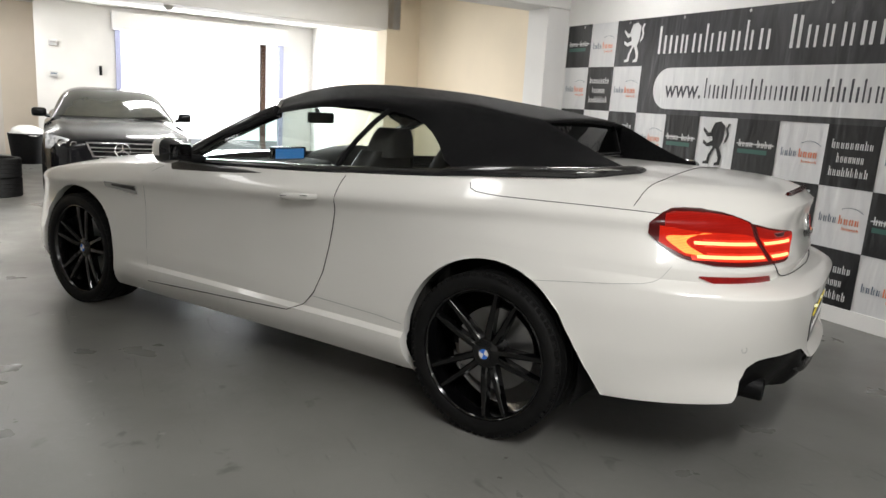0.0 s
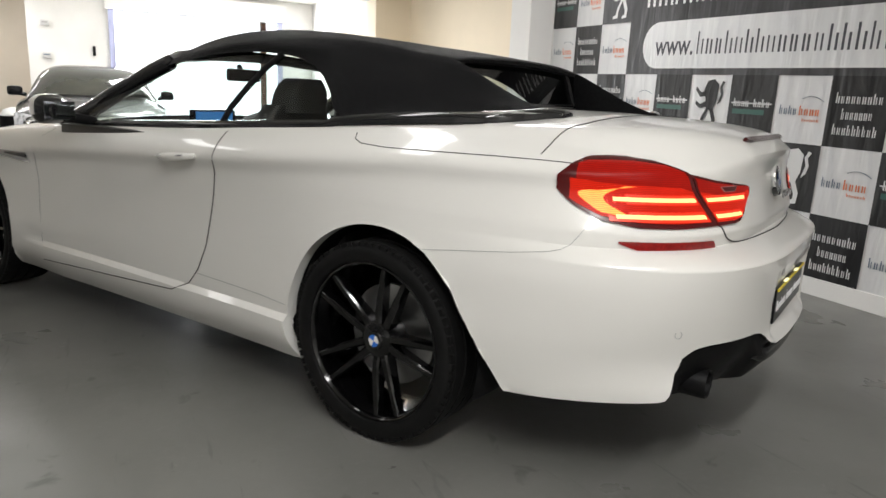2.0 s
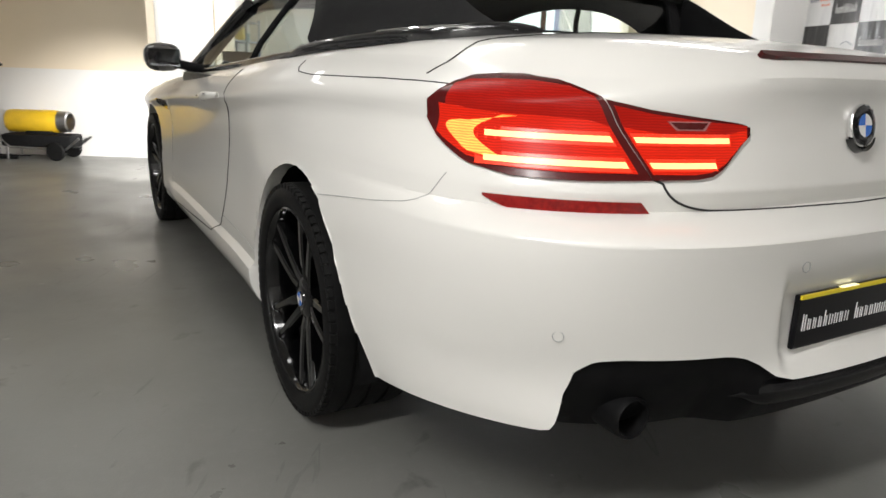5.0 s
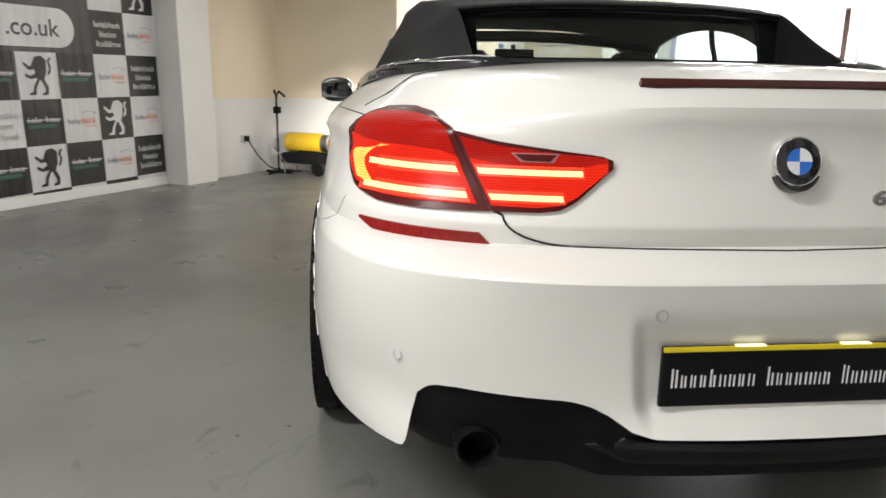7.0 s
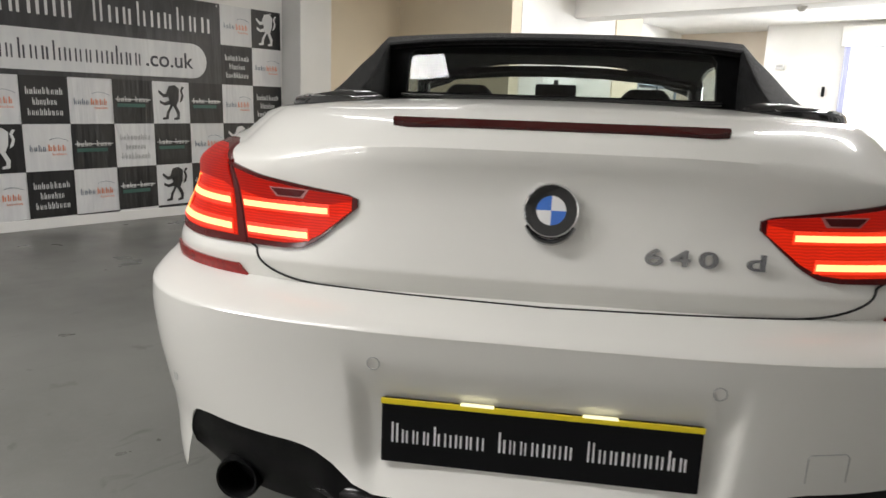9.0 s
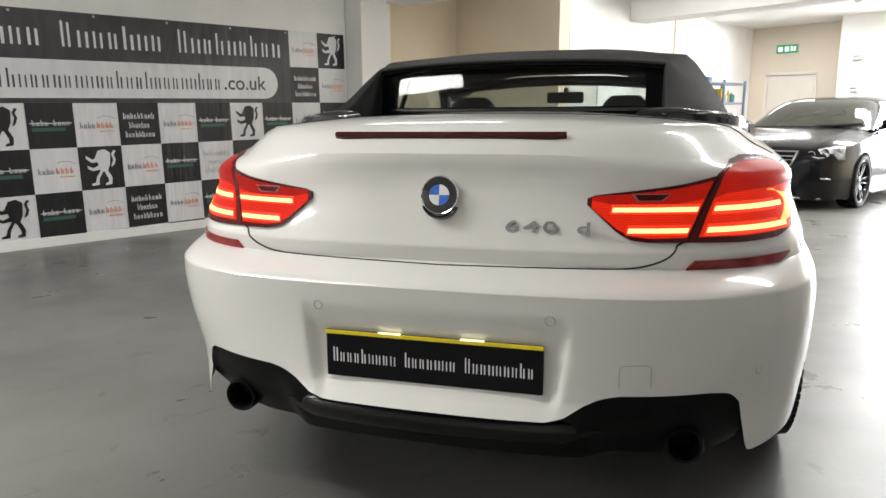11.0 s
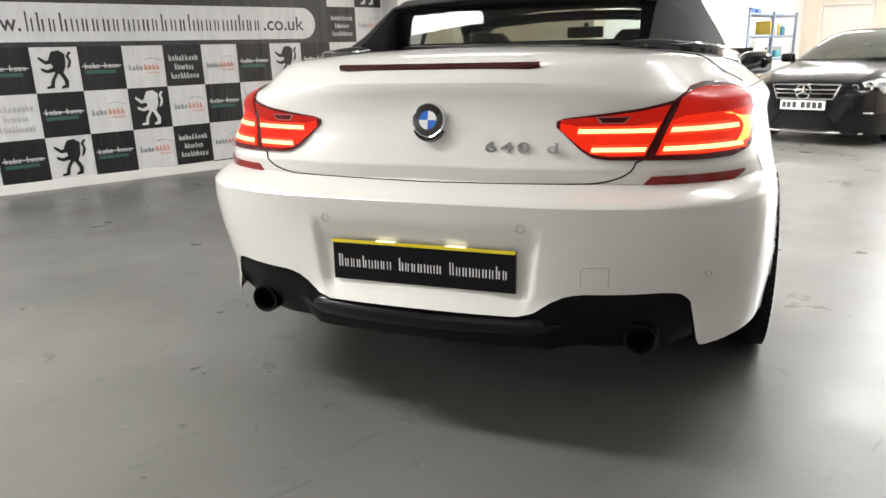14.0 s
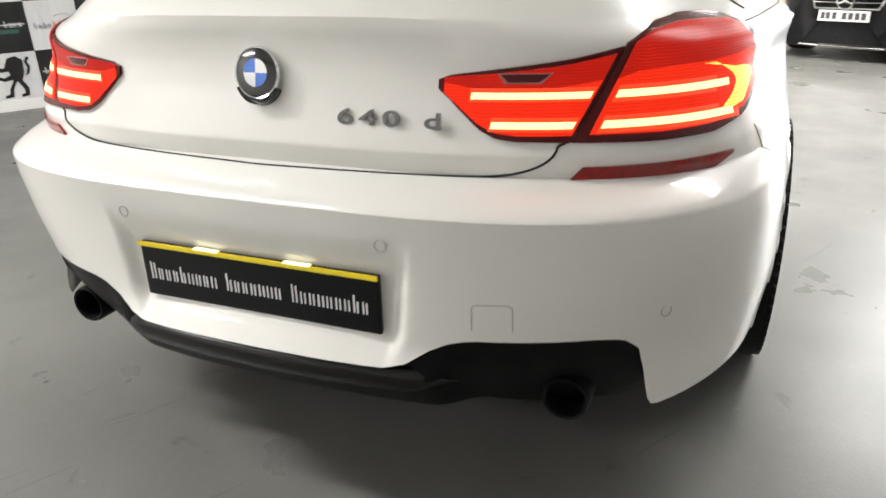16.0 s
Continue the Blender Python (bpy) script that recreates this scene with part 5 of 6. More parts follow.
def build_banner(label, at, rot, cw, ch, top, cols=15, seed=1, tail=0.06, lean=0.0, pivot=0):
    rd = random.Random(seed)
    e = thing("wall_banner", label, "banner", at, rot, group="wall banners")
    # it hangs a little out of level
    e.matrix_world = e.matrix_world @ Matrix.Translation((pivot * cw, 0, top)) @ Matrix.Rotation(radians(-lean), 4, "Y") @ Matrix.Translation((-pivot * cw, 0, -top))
    wide, low = cols * cw, top - 5 * ch - tail

    def put(name, bm, mat, label=""):
        return part(name, bm, mat, e, label)

    bm = bmesh.new()
    rows = []
    for i in range(61):
        a = wide * i / 60
        y = -0.004 + 0.0015 * math.sin(a * 7)
        rows.append([(a, -0.002, low), (a, y, lerp(low, top, 0.5)), (a, -0.002, top + 0.004 * math.sin(a * 2 * math.pi / 0.8)), (a, 0.002, top)])
    grid(bm, rows)
    put("sheet", bm, VINYL, "white vinyl banner sheet")
    bm = bmesh.new()
    sheet_quad(bm, 2 * cw, 13 * cw, top - ch, top, -0.007)
    put("printed_header", bm, INK_GREY, "charcoal header of the banner")
    bm = bmesh.new()
    sheet_quad(bm, 3 * cw, 13 * cw, top - 2 * ch, top - ch, -0.007)
    put("printed_band", bm, INK_GREY, "charcoal band behind the pale strip")
    # pale strip with round ends
    bm = bmesh.new()
    a0, a1, zc, r = 3.48 * cw, 12.55 * cw, top - 1.47 * ch, 0.42 * ch
    pts = [(a1 - r + r * math.sin(math.pi * k / 12), zc + r * math.cos(math.pi * k / 12)) for k in range(13)] + [(a0 + r - r * math.sin(math.pi * k / 12), zc - r * math.cos(math.pi * k / 12)) for k in range(13)]
    bm.faces.new([bm.verts.new((a, -0.0085, z)) for a, z in pts])
    put("printed_strip", bm, VINYL, "pale rounded strip with dark lettering")
    # the address keeps its plain ends; the name between them is bars
    span = a1 - a0 - 0.30
    for text, x0, x1 in (("www.", 0.0, 0.128), (".co.uk", 0.845, 1.0)):
        word = lettering(text, 0.36 * ch, 0.001, 1.0, 0.002)
        xs = [v.co.x for v in word.verts]
        fit_x = (x1 - x0) * span / (max(xs) - min(xs))
        bmesh.ops.transform(word, matrix=Matrix.Translation((a0 + 0.15 + (x0 + x1) / 2 * span, -0.0095, zc - 0.01)) @ Matrix.Diagonal((fit_x, 1, 1, 1)) @ Matrix.Translation((-(max(xs) + min(xs)) / 2, 0, 0)), verts=word.verts)
        put("strip_word", word, PRINT_DARK)
    for word in letter_meshes([25], a0 + 0.15 + 0.138 * span, zc - 0.075, 0.165, -0.0095, 0.70 * span, rd):
        put("strip_letter", word, PRINT_DARK)
    for word in letter_meshes([9, 7, 9], 3.45 * cw, top - 0.76 * ch, 0.56 * ch, -0.0085, 9.3 * cw, rd):
        put("header_letter", word, PRINT_WHITE)
    prints = {}

    def print_mesh(kind, dark):
        key = (kind, dark)
        if key in prints:
            return prints[key]
        bm = bmesh.new()
        out = []
        if kind == "emblem":
            for shape in EMBLEM:
                bm.faces.new([bm.verts.new((a * cw, 0, z * ch)) for a, z in shape])
            out.append((bm, PRINT_WHITE if dark else INK_BLACK))
        elif kind == "words":
            for k, n in enumerate(([9], [7], [9])):
                w = (0.78, 0.52, 0.74)[k]
                bm = bmesh.new()
                letter_bars(bm, n, (0.5 - w / 2) * cw, (0.62 - 0.22 * k) * ch, 0.15 * ch, 0, w * cw, rd)
                out.append((bm, PRINT_WHITE if dark else PRINT_FAINT))
        elif kind == "pair":
            letter_bars(bm, [4], 0.10 * cw, 0.42 * ch, 0.14 * ch, 0, 0.36 * cw, rd)
            out.append((bm, PRINT_BLUE))
            bm2 = bmesh.new()
            letter_bars(bm2, [4], 0.48 * cw, 0.42 * ch, 0.14 * ch, 0, 0.40 * cw, rd)
            letter_bars(bm2, [7], 0.56 * cw, 0.33 * ch, 0.05 * ch, 0, 0.32 * cw, rd)
            out.append((bm2, PRINT_ORANGE))
            bm3 = bmesh.new()
            tube(bm3, [((0.52 + 0.4 * t / 10) * cw, 0, (0.60 + 0.10 * math.sin(math.pi * (0.2 + 0.7 * t / 10))) * ch) for t in range(11)], 0.0022, 4)
            out.append((bm3, PRINT_BLUE))
        else:
            letter_bars(bm, [4, 4], 0.10 * cw, 0.50 * ch, 0.13 * ch, 0, 0.80 * cw, rd)
            sheet_quad(bm, 0.06 * cw, 0.94 * cw, 0.545 * ch, 0.565 * ch, 0)
            out.append((bm, PRINT_WHITE))
            bm2 = bmesh.new()
            sheet_quad(bm2, 0.10 * cw, 0.80 * cw, 0.38 * ch, 0.46 * ch, 0)
            out.append((bm2, PRINT_GREEN))
        prints[key] = [finish(b, "print", m) for b, m in out]
        return prints[key]

    square = bmesh.new()
    sheet_quad(square, 0, cw, 0, ch, 0)
    square = finish(square, "printed_square", INK_BLACK)
    short = bmesh.new()
    sheet_quad(short, 0, cw, ch - tail, ch, 0)
    short = finish(short, "printed_square", INK_BLACK)
    cycle_a = ["bar", "pair", "words", "pair", "bar", "emblem"]   # rows 2 and 4
    cycle_b = ["pair", "emblem", "pair", "bar", "words", "bar"]   # rows 3 and 5
    for r in range(6):
        for c in range(cols):
            if (r == 0 and 2 <= c < 13) or (r == 1 and 3 <= c < 13):
                continue
            if r == 0:
                kind = {0: "bar", 1: "pair", 13: "pair", 14: "emblem"}[c]
                dark = kind in ("bar", "emblem")
            elif r == 1:
                kind = {0: "pair", 1: "words", 2: "pair", 13: "words", 14: "pair"}[c]
                dark = kind == "words"
            elif r in (2, 4):
                kind = cycle_a[c % 6]
                dark = kind in ("bar", "words")
            else:
                kind = cycle_b[c % 6]
                dark = kind in ("bar", "emblem")
            z = top - (r + 1) * ch
            if dark:
                ob = new("printed_square", short if r == 5 else square)
                ob.parent, ob.location = e, (c * cw, -0.007, z)
            if r < 5:
                for me in print_mesh(kind, dark):
                    ob = new("printed_" + {"bar": "logo", "pair": "logo", "words": "lettering", "emblem": "emblem"}[kind], me)
                    ob.parent, ob.location = e, (c * cw, -0.0085, z)
    for me in print_mesh("emblem", True):
        ob = new("printed_emblem", me)
        ob.parent, ob.location = e, (2.12 * cw, -0.0085, top - ch)
    for k in range(9):
        bm = bmesh.new()
        lathe(bm, [(0.0, -0.012), (0.010, -0.011), (0.013, -0.006), (0.013, 0.0)], ((k + 0.4) * wide / 8.6, 0, top - 0.025), "y", 12)
        put("eyelet", bm, STEEL)
    return e


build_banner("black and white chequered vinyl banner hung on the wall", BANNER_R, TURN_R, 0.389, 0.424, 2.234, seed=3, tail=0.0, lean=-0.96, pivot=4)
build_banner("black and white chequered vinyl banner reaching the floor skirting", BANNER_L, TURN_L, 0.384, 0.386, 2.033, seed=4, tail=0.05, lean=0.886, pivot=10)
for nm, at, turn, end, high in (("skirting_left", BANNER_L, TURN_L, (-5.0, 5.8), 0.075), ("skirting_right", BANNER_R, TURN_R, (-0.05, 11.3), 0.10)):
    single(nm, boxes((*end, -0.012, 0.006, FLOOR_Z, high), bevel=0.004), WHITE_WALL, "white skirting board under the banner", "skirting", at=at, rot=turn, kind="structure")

# ---- black saloon: its own axes, y forward from the tail's end at -4.6 to the nose at 0 ----
SALOON_AT = room(-2.60, 8.28)
saloon = thing("saloon_car", "black four-door saloon car parked nose first", "car", SALOON_AT, 150)
CAR_BLACK = material("black_car_paint", (0.005, 0.005, 0.006), 0.16, coat=0.10, spec=0.18)
# the windscreen's grey-green reflections are mixed into the glass colour as paler patches
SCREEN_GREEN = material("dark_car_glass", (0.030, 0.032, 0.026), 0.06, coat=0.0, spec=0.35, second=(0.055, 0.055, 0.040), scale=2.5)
W_S = [(-4.6, 0.60), (-4.5, 0.74), (-4.3, 0.83), (-3.8, 0.875), (-2.5, 0.885), (-1.2, 0.885), (-0.6, 0.86), (-0.3, 0.80), (-0.12, 0.72), (-0.03, 0.62), (0.0, 0.52)]
TOP_S = [(-4.6, 0.80), (-4.45, 0.98), (-4.0, 1.02), (-3.0, 1.0), (-1.5, 0.985), (-1.2, 0.965), (-0.8, 0.905), (-0.4, 0.83), (-0.15, 0.765), (-0.05, 0.72), (0.0, 0.66)]
SH_S = [(-4.6, 0.72), (-4.4, 0.90), (-3.0, 0.92), (-1.3, 0.89), (-0.7, 0.82), (-0.3, 0.74), (0.0, 0.62)]


def saloon_body(bm):
    ys = [0.0, -0.03, -0.07, -0.12, -0.2, -0.3, -0.42, -0.55, -0.62, -0.7, -0.8, -0.9, -1.0, -1.08, -1.2, -1.5, -2.0, -2.5, -3.0, -3.25, -3.4, -3.5, -3.6, -3.7, -3.8, -3.9, -4.0, -4.2, -4.4, -4.52, -4.6]
    rows = []
    for y in ys:
        w, t, s = curve(W_S, y), curve(TOP_S, y), curve(SH_S, y)
        low = 0.13
        ridge = 0.016 * ease((y + 1.5) / 0.3) * ease((-0.05 - y) / 0.3)
        prof = [(w - 0.05, low), (w - 0.01, low + 0.06), (w, 0.38), (w - 0.004, 0.52), (w - 0.002, lerp(0.52, s, 0.6)), (w - 0.02, s - 0.02), (w - 0.06, s), (w * 0.84, lerp(s, t, 0.36)), (w * 0.72, lerp(s, t, 0.70) + ridge), (w * 0.66, lerp(s, t, 0.76) + ridge * 0.4), (w * 0.45, lerp(s, t, 0.90)), (w * 0.2, lerp(s, t, 0.98)), (0, t)]
        rows.append([(-x, y, z) for x, z in prof])
    vs = [[bm.verts.new(p) for p in r] for r in rows]
    for i in range(len(vs) - 1):
        for j in range(len(vs[0]) - 1):
            quad = (vs[i][j], vs[i + 1][j], vs[i + 1][j + 1], vs[i][j + 1])
            if all(any((v.co.y - a) ** 2 + (v.co.z - 0.32) ** 2 < 0.36 ** 2 for a in (-0.82, -3.58)) and v.co.x < -0.5 for v in quad):
                continue
            bm.faces.new(quad)
    bm.faces.new(vs[0])
    bm.faces.new(vs[-1])
    for v in [v for v in bm.verts if not v.link_faces]:
        bm.verts.remove(v)
    for v in bm.verts:
        for a in (-0.82, -3.58):
            d = Vector((v.co.y - a, v.co.z - 0.32))
            if v.co.x < -0.5 and d.length < 0.36:
                d *= 0.36 / d.length
                v.co.y, v.co.z = a + d.x, 0.32 + d.y
    bmesh.ops.mirror(bm, geom=bm.verts[:] + bm.edges[:] + bm.faces[:], axis="X", merge_dist=0.002)


def piece(name, make, mat, parent, label="", smooth=40):
    bm = bmesh.new()
    make(bm)
    return part(name, bm, mat, parent, label, smooth=smooth)


piece("body", saloon_body, CAR_BLACK, saloon, "gloss black body")


ROOF_S = [(-1.08, 0.935), (-1.25, 1.035), (-1.5, 1.180), (-1.75, 1.310), (-1.95, 1.388), (-2.15, 1.428), (-2.6, 1.452), (-3.1, 1.425), (-3.45, 1.350), (-3.8, 1.205), (-4.1, 1.05), (-4.22, 0.985)]


def cabin_point(s, a, out=0.0):
    """The saloon's roof shell: s along its middle, a from -90 at one side's foot to 90 at the other."""
    base = 0.925
    z = base + 0.86 * (curve(ROOF_S[::-1], s) - base)
    f, c = abs(math.cos(a)) ** 0.36, math.copysign(abs(math.sin(a)) ** 0.40, a)
    x = c * (0.800 - 0.150 * f * min(1, (z - base) / 0.5) - 0.03 * f)
    y = s - (x / 0.8) ** 2 * line([(-4.22, -0.18), (-3.6, -0.10), (-2.7, 0.0), (-2.0, 0.10), (-1.5, 0.19), (-1.08, 0.24)], s)
    p = Vector((x, y, base + (z - base) * f))
    if out:
        d = cabin_point(s + 0.01, a) - cabin_point(s - 0.01, a)
        e = cabin_point(s, a + 0.01) - cabin_point(s, a - 0.01)
        n = d.cross(e).normalized()
        if n.z < 0:
            n = -n
        p += n * out
    return p


def saloon_cabin(bm):
    ss = [-1.08, -1.15, -1.25, -1.37, -1.5, -1.62, -1.75, -1.85, -1.95, -2.05, -2.15, -2.35, -2.6, -2.85, -3.1, -3.28, -3.45, -3.62, -3.8, -3.95, -4.1, -4.22]
    grid(bm, [[cabin_point(s, math.pi / 2 * k / 20) for k in range(-20, 21)] for s in ss])


def side_pane(sx, s0, s1, a1):
    """A window in the roof shell's side."""
    return lambda u, v, o: cabin_point(lerp(s0[0], s1[0], u) + lerp(0, lerp(s0[1], s1[1], u), v), sx * radians(lerp(85.5, lerp(*a1, u), v)), o)


piece("cabin", saloon_cabin, CAR_BLACK, saloon, "gloss black roof and pillars", 60)
piece("windscreen", lambda bm: patch(bm, lambda u, v, o: cabin_point(lerp(-1.16, -1.90, v), radians(lerp(-1, 1, u) * lerp(56, 50, v)), o), 22, 12, 0.004, -0.004), SCREEN_GREEN, saloon, "tinted windscreen, pale grey-green reflections mixed into its colour", 60)
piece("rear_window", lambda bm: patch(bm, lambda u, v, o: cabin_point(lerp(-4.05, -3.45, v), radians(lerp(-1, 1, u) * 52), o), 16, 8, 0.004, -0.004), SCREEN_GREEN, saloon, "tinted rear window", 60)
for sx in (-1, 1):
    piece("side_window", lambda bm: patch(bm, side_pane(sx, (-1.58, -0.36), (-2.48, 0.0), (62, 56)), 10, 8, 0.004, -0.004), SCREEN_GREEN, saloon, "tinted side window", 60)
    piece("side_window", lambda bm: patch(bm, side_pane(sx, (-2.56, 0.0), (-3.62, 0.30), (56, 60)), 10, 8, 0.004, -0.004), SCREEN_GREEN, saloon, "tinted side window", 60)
    piece("wiper", lambda bm: tube(bm, [cabin_point(lerp(-1.15, -1.22, k / 6), radians(sx * 4 - lerp(6, 44, k / 6)), 0.014) for k in range(7)], 0.007, 5), BLACK_PLASTIC, saloon)


def grille(bm):
    out = [(-0.40, 0.705), (0.40, 0.705), (0.33, 0.525), (-0.33, 0.525)]
    inn = [(-0.375, 0.689), (0.375, 0.689), (0.312, 0.541), (-0.312, 0.541)]
    def put(p, y):
        return (p[0], y - 0.22 * p[0] ** 2, p[1])
    grid(bm, [[put(p, 0.015) for p in out], [put(p, 0.035) for p in out], [put(p, 0.035) for p in inn], [put(p, 0.0) for p in inn]], close_u=True)


gr = piece("grille", grille, CHROME, saloon, "chrome-framed grille with a round star emblem", 30)
piece("grille_mesh", lambda bm: grid(bm, [[(x, 0.008 - 0.22 * x * x, z) for x in [lerp(-0.35, 0.35, k / 8) for k in range(9)]] for z in (0.535, 0.695)]), BLACK_PLASTIC, gr)
for z in (0.594, 0.640):
    piece("grille_bar", lambda bm: tube(bm, [(x, 0.03 - 0.22 * x * x, z) for x in [lerp(-0.35, 0.35, k / 8) for k in range(9)]], 0.008, 6), CHROME, gr)
star = piece("emblem", lambda bm: tube(bm, [(0.085 * math.cos(2 * math.pi * k / 28), 0.052, 0.617 + 0.085 * math.sin(2 * math.pi * k / 28)) for k in range(29)], 0.008, 6, caps=False), CHROME, gr)
for a in (90, 210, 330):
    piece("emblem_arm", lambda bm: tube(bm, [(0, 0.056, 0.617), (0.085 * math.cos(radians(a)), 0.052, 0.617 + 0.085 * math.sin(radians(a)))], lambda t: 0.014 - 0.010 * t, 6), CHROME, star)
HEAD = material("headlamp_glass", (0.50, 0.51, 0.53), 0.12, coat=1.0, second=(0.16, 0.16, 0.17), scale=16, mix=(0.40, 0.60))
for sx in (-1, 1):
    hl = piece("headlamp", lambda bm: grid(bm, [[(sx * x, -0.22 * x * x * 1.3 - 0.02 + (0.012 if 0 < i < 5 else -0.02) - 0.10 * max(0, x - 0.68), lerp(line([(0.42, 0.585), (0.83, 0.600)], x), line([(0.42, 0.665), (0.6, 0.735), (0.75, 0.770), (0.83, 0.765)], x), i / 5)) for x in [lerp(0.425, 0.83, k / 10) for k in range(11)]] for i in range(6)]), HEAD, saloon, "clear headlamp", 50)
    piece("lamp_bowl", lambda bm: lathe(bm, [(0.0, 0.0), (0.03, 0.006), (0.046, 0.022), (0.052, 0.022)], (sx * 0.655, -0.112, 0.680), "y", 20), CHROME, hl, "bright reflector bowl")
    piece("lamp_bowl", lambda bm: lathe(bm, [(0.0, 0.0), (0.024, 0.005), (0.036, 0.016), (0.042, 0.016)], (sx * 0.525, -0.062, 0.660), "y", 20), CHROME, hl, "bright reflector bowl")
    piece("bumper_light", lambda bm: box(bm, sx * 0.62 - 0.13, sx * 0.62 + 0.13, -0.075, -0.045, 0.375, 0.395, bevel=0.004), CHROME, saloon, "slim chrome daytime lamp")
    m = piece("door_mirror", lambda bm: box(bm, sx * 0.93 - 0.09, sx * 0.93 + 0.09, -1.60, -1.50, 0.94, 1.06, bevel=0.04), CAR_BLACK, saloon, "black door mirror", 60)
    piece("mirror_arm", lambda bm: tube(bm, [(sx * 0.80, -1.56, 0.95), (sx * 0.90, -1.56, 0.97)], 0.025, 8), CAR_BLACK, m)
piece("lower_intake", lambda bm: grid(bm, [[(x, 0.012 - 0.22 * x * x, z) for x in [lerp(-0.52, 0.52, k / 8) for k in range(9)]] for z in (0.17, 0.39)]), BLACK_PLASTIC, saloon, "black lower air intake")
piece("bumper_lip", lambda bm: tube(bm, [(x, 0.03 - 0.24 * x * x, 0.150) for x in [lerp(-0.66, 0.66, k / 12) for k in range(13)]], 0.014, 6), CHROME, saloon, "bright lip under the intake")
pl = piece("number_plate", lambda bm: box(bm, -0.26, 0.26, 0.03, 0.042, 0.405, 0.516, bevel=0.003), material("white_plate", (0.72, 0.72, 0.70), 0.4), saloon, "white plate with dark bars")
for bar_x in (-0.225, -0.16, -0.095, -0.03, 0.07, 0.135, 0.19):
    piece("plate_bar", lambda bm: [box(bm, x, x + 0.045, 0.0425, 0.0435, 0.428, 0.495) for x in (bar_x,)], PRINT_DARK, pl)
for sx in (-1, 1):
    for wy in (-0.82, -3.58):
        wh = new("wheel")
        wh.parent, wh.location = saloon, (sx * 0.775, wy, 0.32)
        wh.rotation_euler = (0.3, 0, 0 if sx < 0 else math.pi)
        wh["label"] = "alloy wheel with a low-profile tyre"
        for nm, me in (("tyre", "tyre"), ("rim", "rim"), ("hub", "hub"), ("brake_disc", "brake_disc")):
            o = new(nm, cached[(nm, ())])
            o.parent, o.scale = wh, (0.85, 0.945, 0.945)
        for k in range(5):
            o = new("spoke", cached[("spoke", (radians(72 * k),))])
            o.parent, o.scale = wh, (0.85, 0.945, 0.945)
piece("underbody", lambda bm: box(bm, -0.62, 0.62, -4.4, -0.2, 0.18, 0.6, bevel=0.02), BLACK_PLASTIC, saloon, "black underbody")

# ---- fittings of the room ----
WOOD = material("pale_wood", (0.52, 0.40, 0.25), 0.5, second=(0.45, 0.33, 0.20), scale=5, bump=0.1)
DOOR_PAINT = material("door_paint", (0.66, 0.62, 0.56), 0.55, second=(0.62, 0.58, 0.53), scale=2)
RACK_BLUE = material("blue_grey_rack", (0.16, 0.20, 0.27), 0.45, metal=0.3, second=(0.20, 0.24, 0.30), scale=8)
YELLOW = material("yellow_enamel", (0.82, 0.52, 0.02), 0.35, second=(0.70, 0.44, 0.02), scale=10, coat=0.4)
GREEN = glowing("green_sign", (0.05, 0.42, 0.20), 0.22, base=(0.02, 0.25, 0.12))
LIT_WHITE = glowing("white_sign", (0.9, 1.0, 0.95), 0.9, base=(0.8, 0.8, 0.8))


def room_thing(name, label, category, q, s, z=0.0, turn=0.0, **kw):
    return thing(name, label, category, room(q, s, z), -30 + turn, **kw)


d = room_thing("door_exit", "closed pale door in a plain frame", "door", -4.86, 15.2, kind="structure")
piece("door_leaf", lambda bm: box(bm, -0.47, 0.47, 0.03, 0.075, 0.005, 1.97, bevel=0.004), DOOR_PAINT, d)
for sx in (-1, 1):
    piece("door_frame", lambda bm: box(bm, sx * 0.485 - 0.025, sx * 0.485 + 0.025, -0.015, 0.09, 0, 2.02, bevel=0.004), DOOR_PAINT, d)
piece("door_head", lambda bm: box(bm, -0.51, 0.51, -0.015, 0.09, 1.97, 2.03, bevel=0.004), DOOR_PAINT, d)
piece("door_handle", lambda bm: tube(bm, [(0.40, 0.03, 1.0), (0.40, -0.02, 1.0), (0.29, -0.02, 1.0)], 0.010, 8), STEEL, d, "steel lever handle")
sg = room_thing("exit_sign", "green and white exit sign above the door", "sign", -4.96, 15.19, 2.40)
piece("sign_box", lambda bm: box(bm, -0.21, 0.21, -0.03, 0.0, 0, 0.17, bevel=0.004), GREEN, sg)
for x0, x1 in ((-0.17, -0.09), (-0.04, 0.04), (0.08, 0.12), (0.14, 0.17)):
    piece("sign_bar", lambda bm: box(bm, x0, x1, -0.033, -0.0305, 0.04, 0.13), LIT_WHITE, sg)

dp = room_thing("door_panel", "flush white door in the inner wall", "door", -4.857, 8.5, turn=90, kind="structure")
piece("door_leaf", lambda bm: box(bm, -0.45, 0.45, -0.012, 0.0, 0.02, 2.05, bevel=0.003), material("white_gloss_paint", (0.78, 0.78, 0.77), 0.4, second=(0.74, 0.74, 0.73), scale=2), dp)

# shutter opening
for q0, nm in ((-2.30, "shutter_guide"), (0.92, "shutter_guide")):
    single(nm, boxes((q0 - 0.05, q0 + 0.05, 14.34, 14.40, 0, 2.52), (q0 - 0.05, q0 - 0.035, 14.32, 14.34, 0, 2.52), bevel=0.003), material("shutter_guide_paint", (0.42, 0.44, 0.62), 0.4, second=(0.36, 0.38, 0.55), scale=4), "blue-grey steel guide rail of the shutter", "shutter guide", rot=-30, kind="structure")
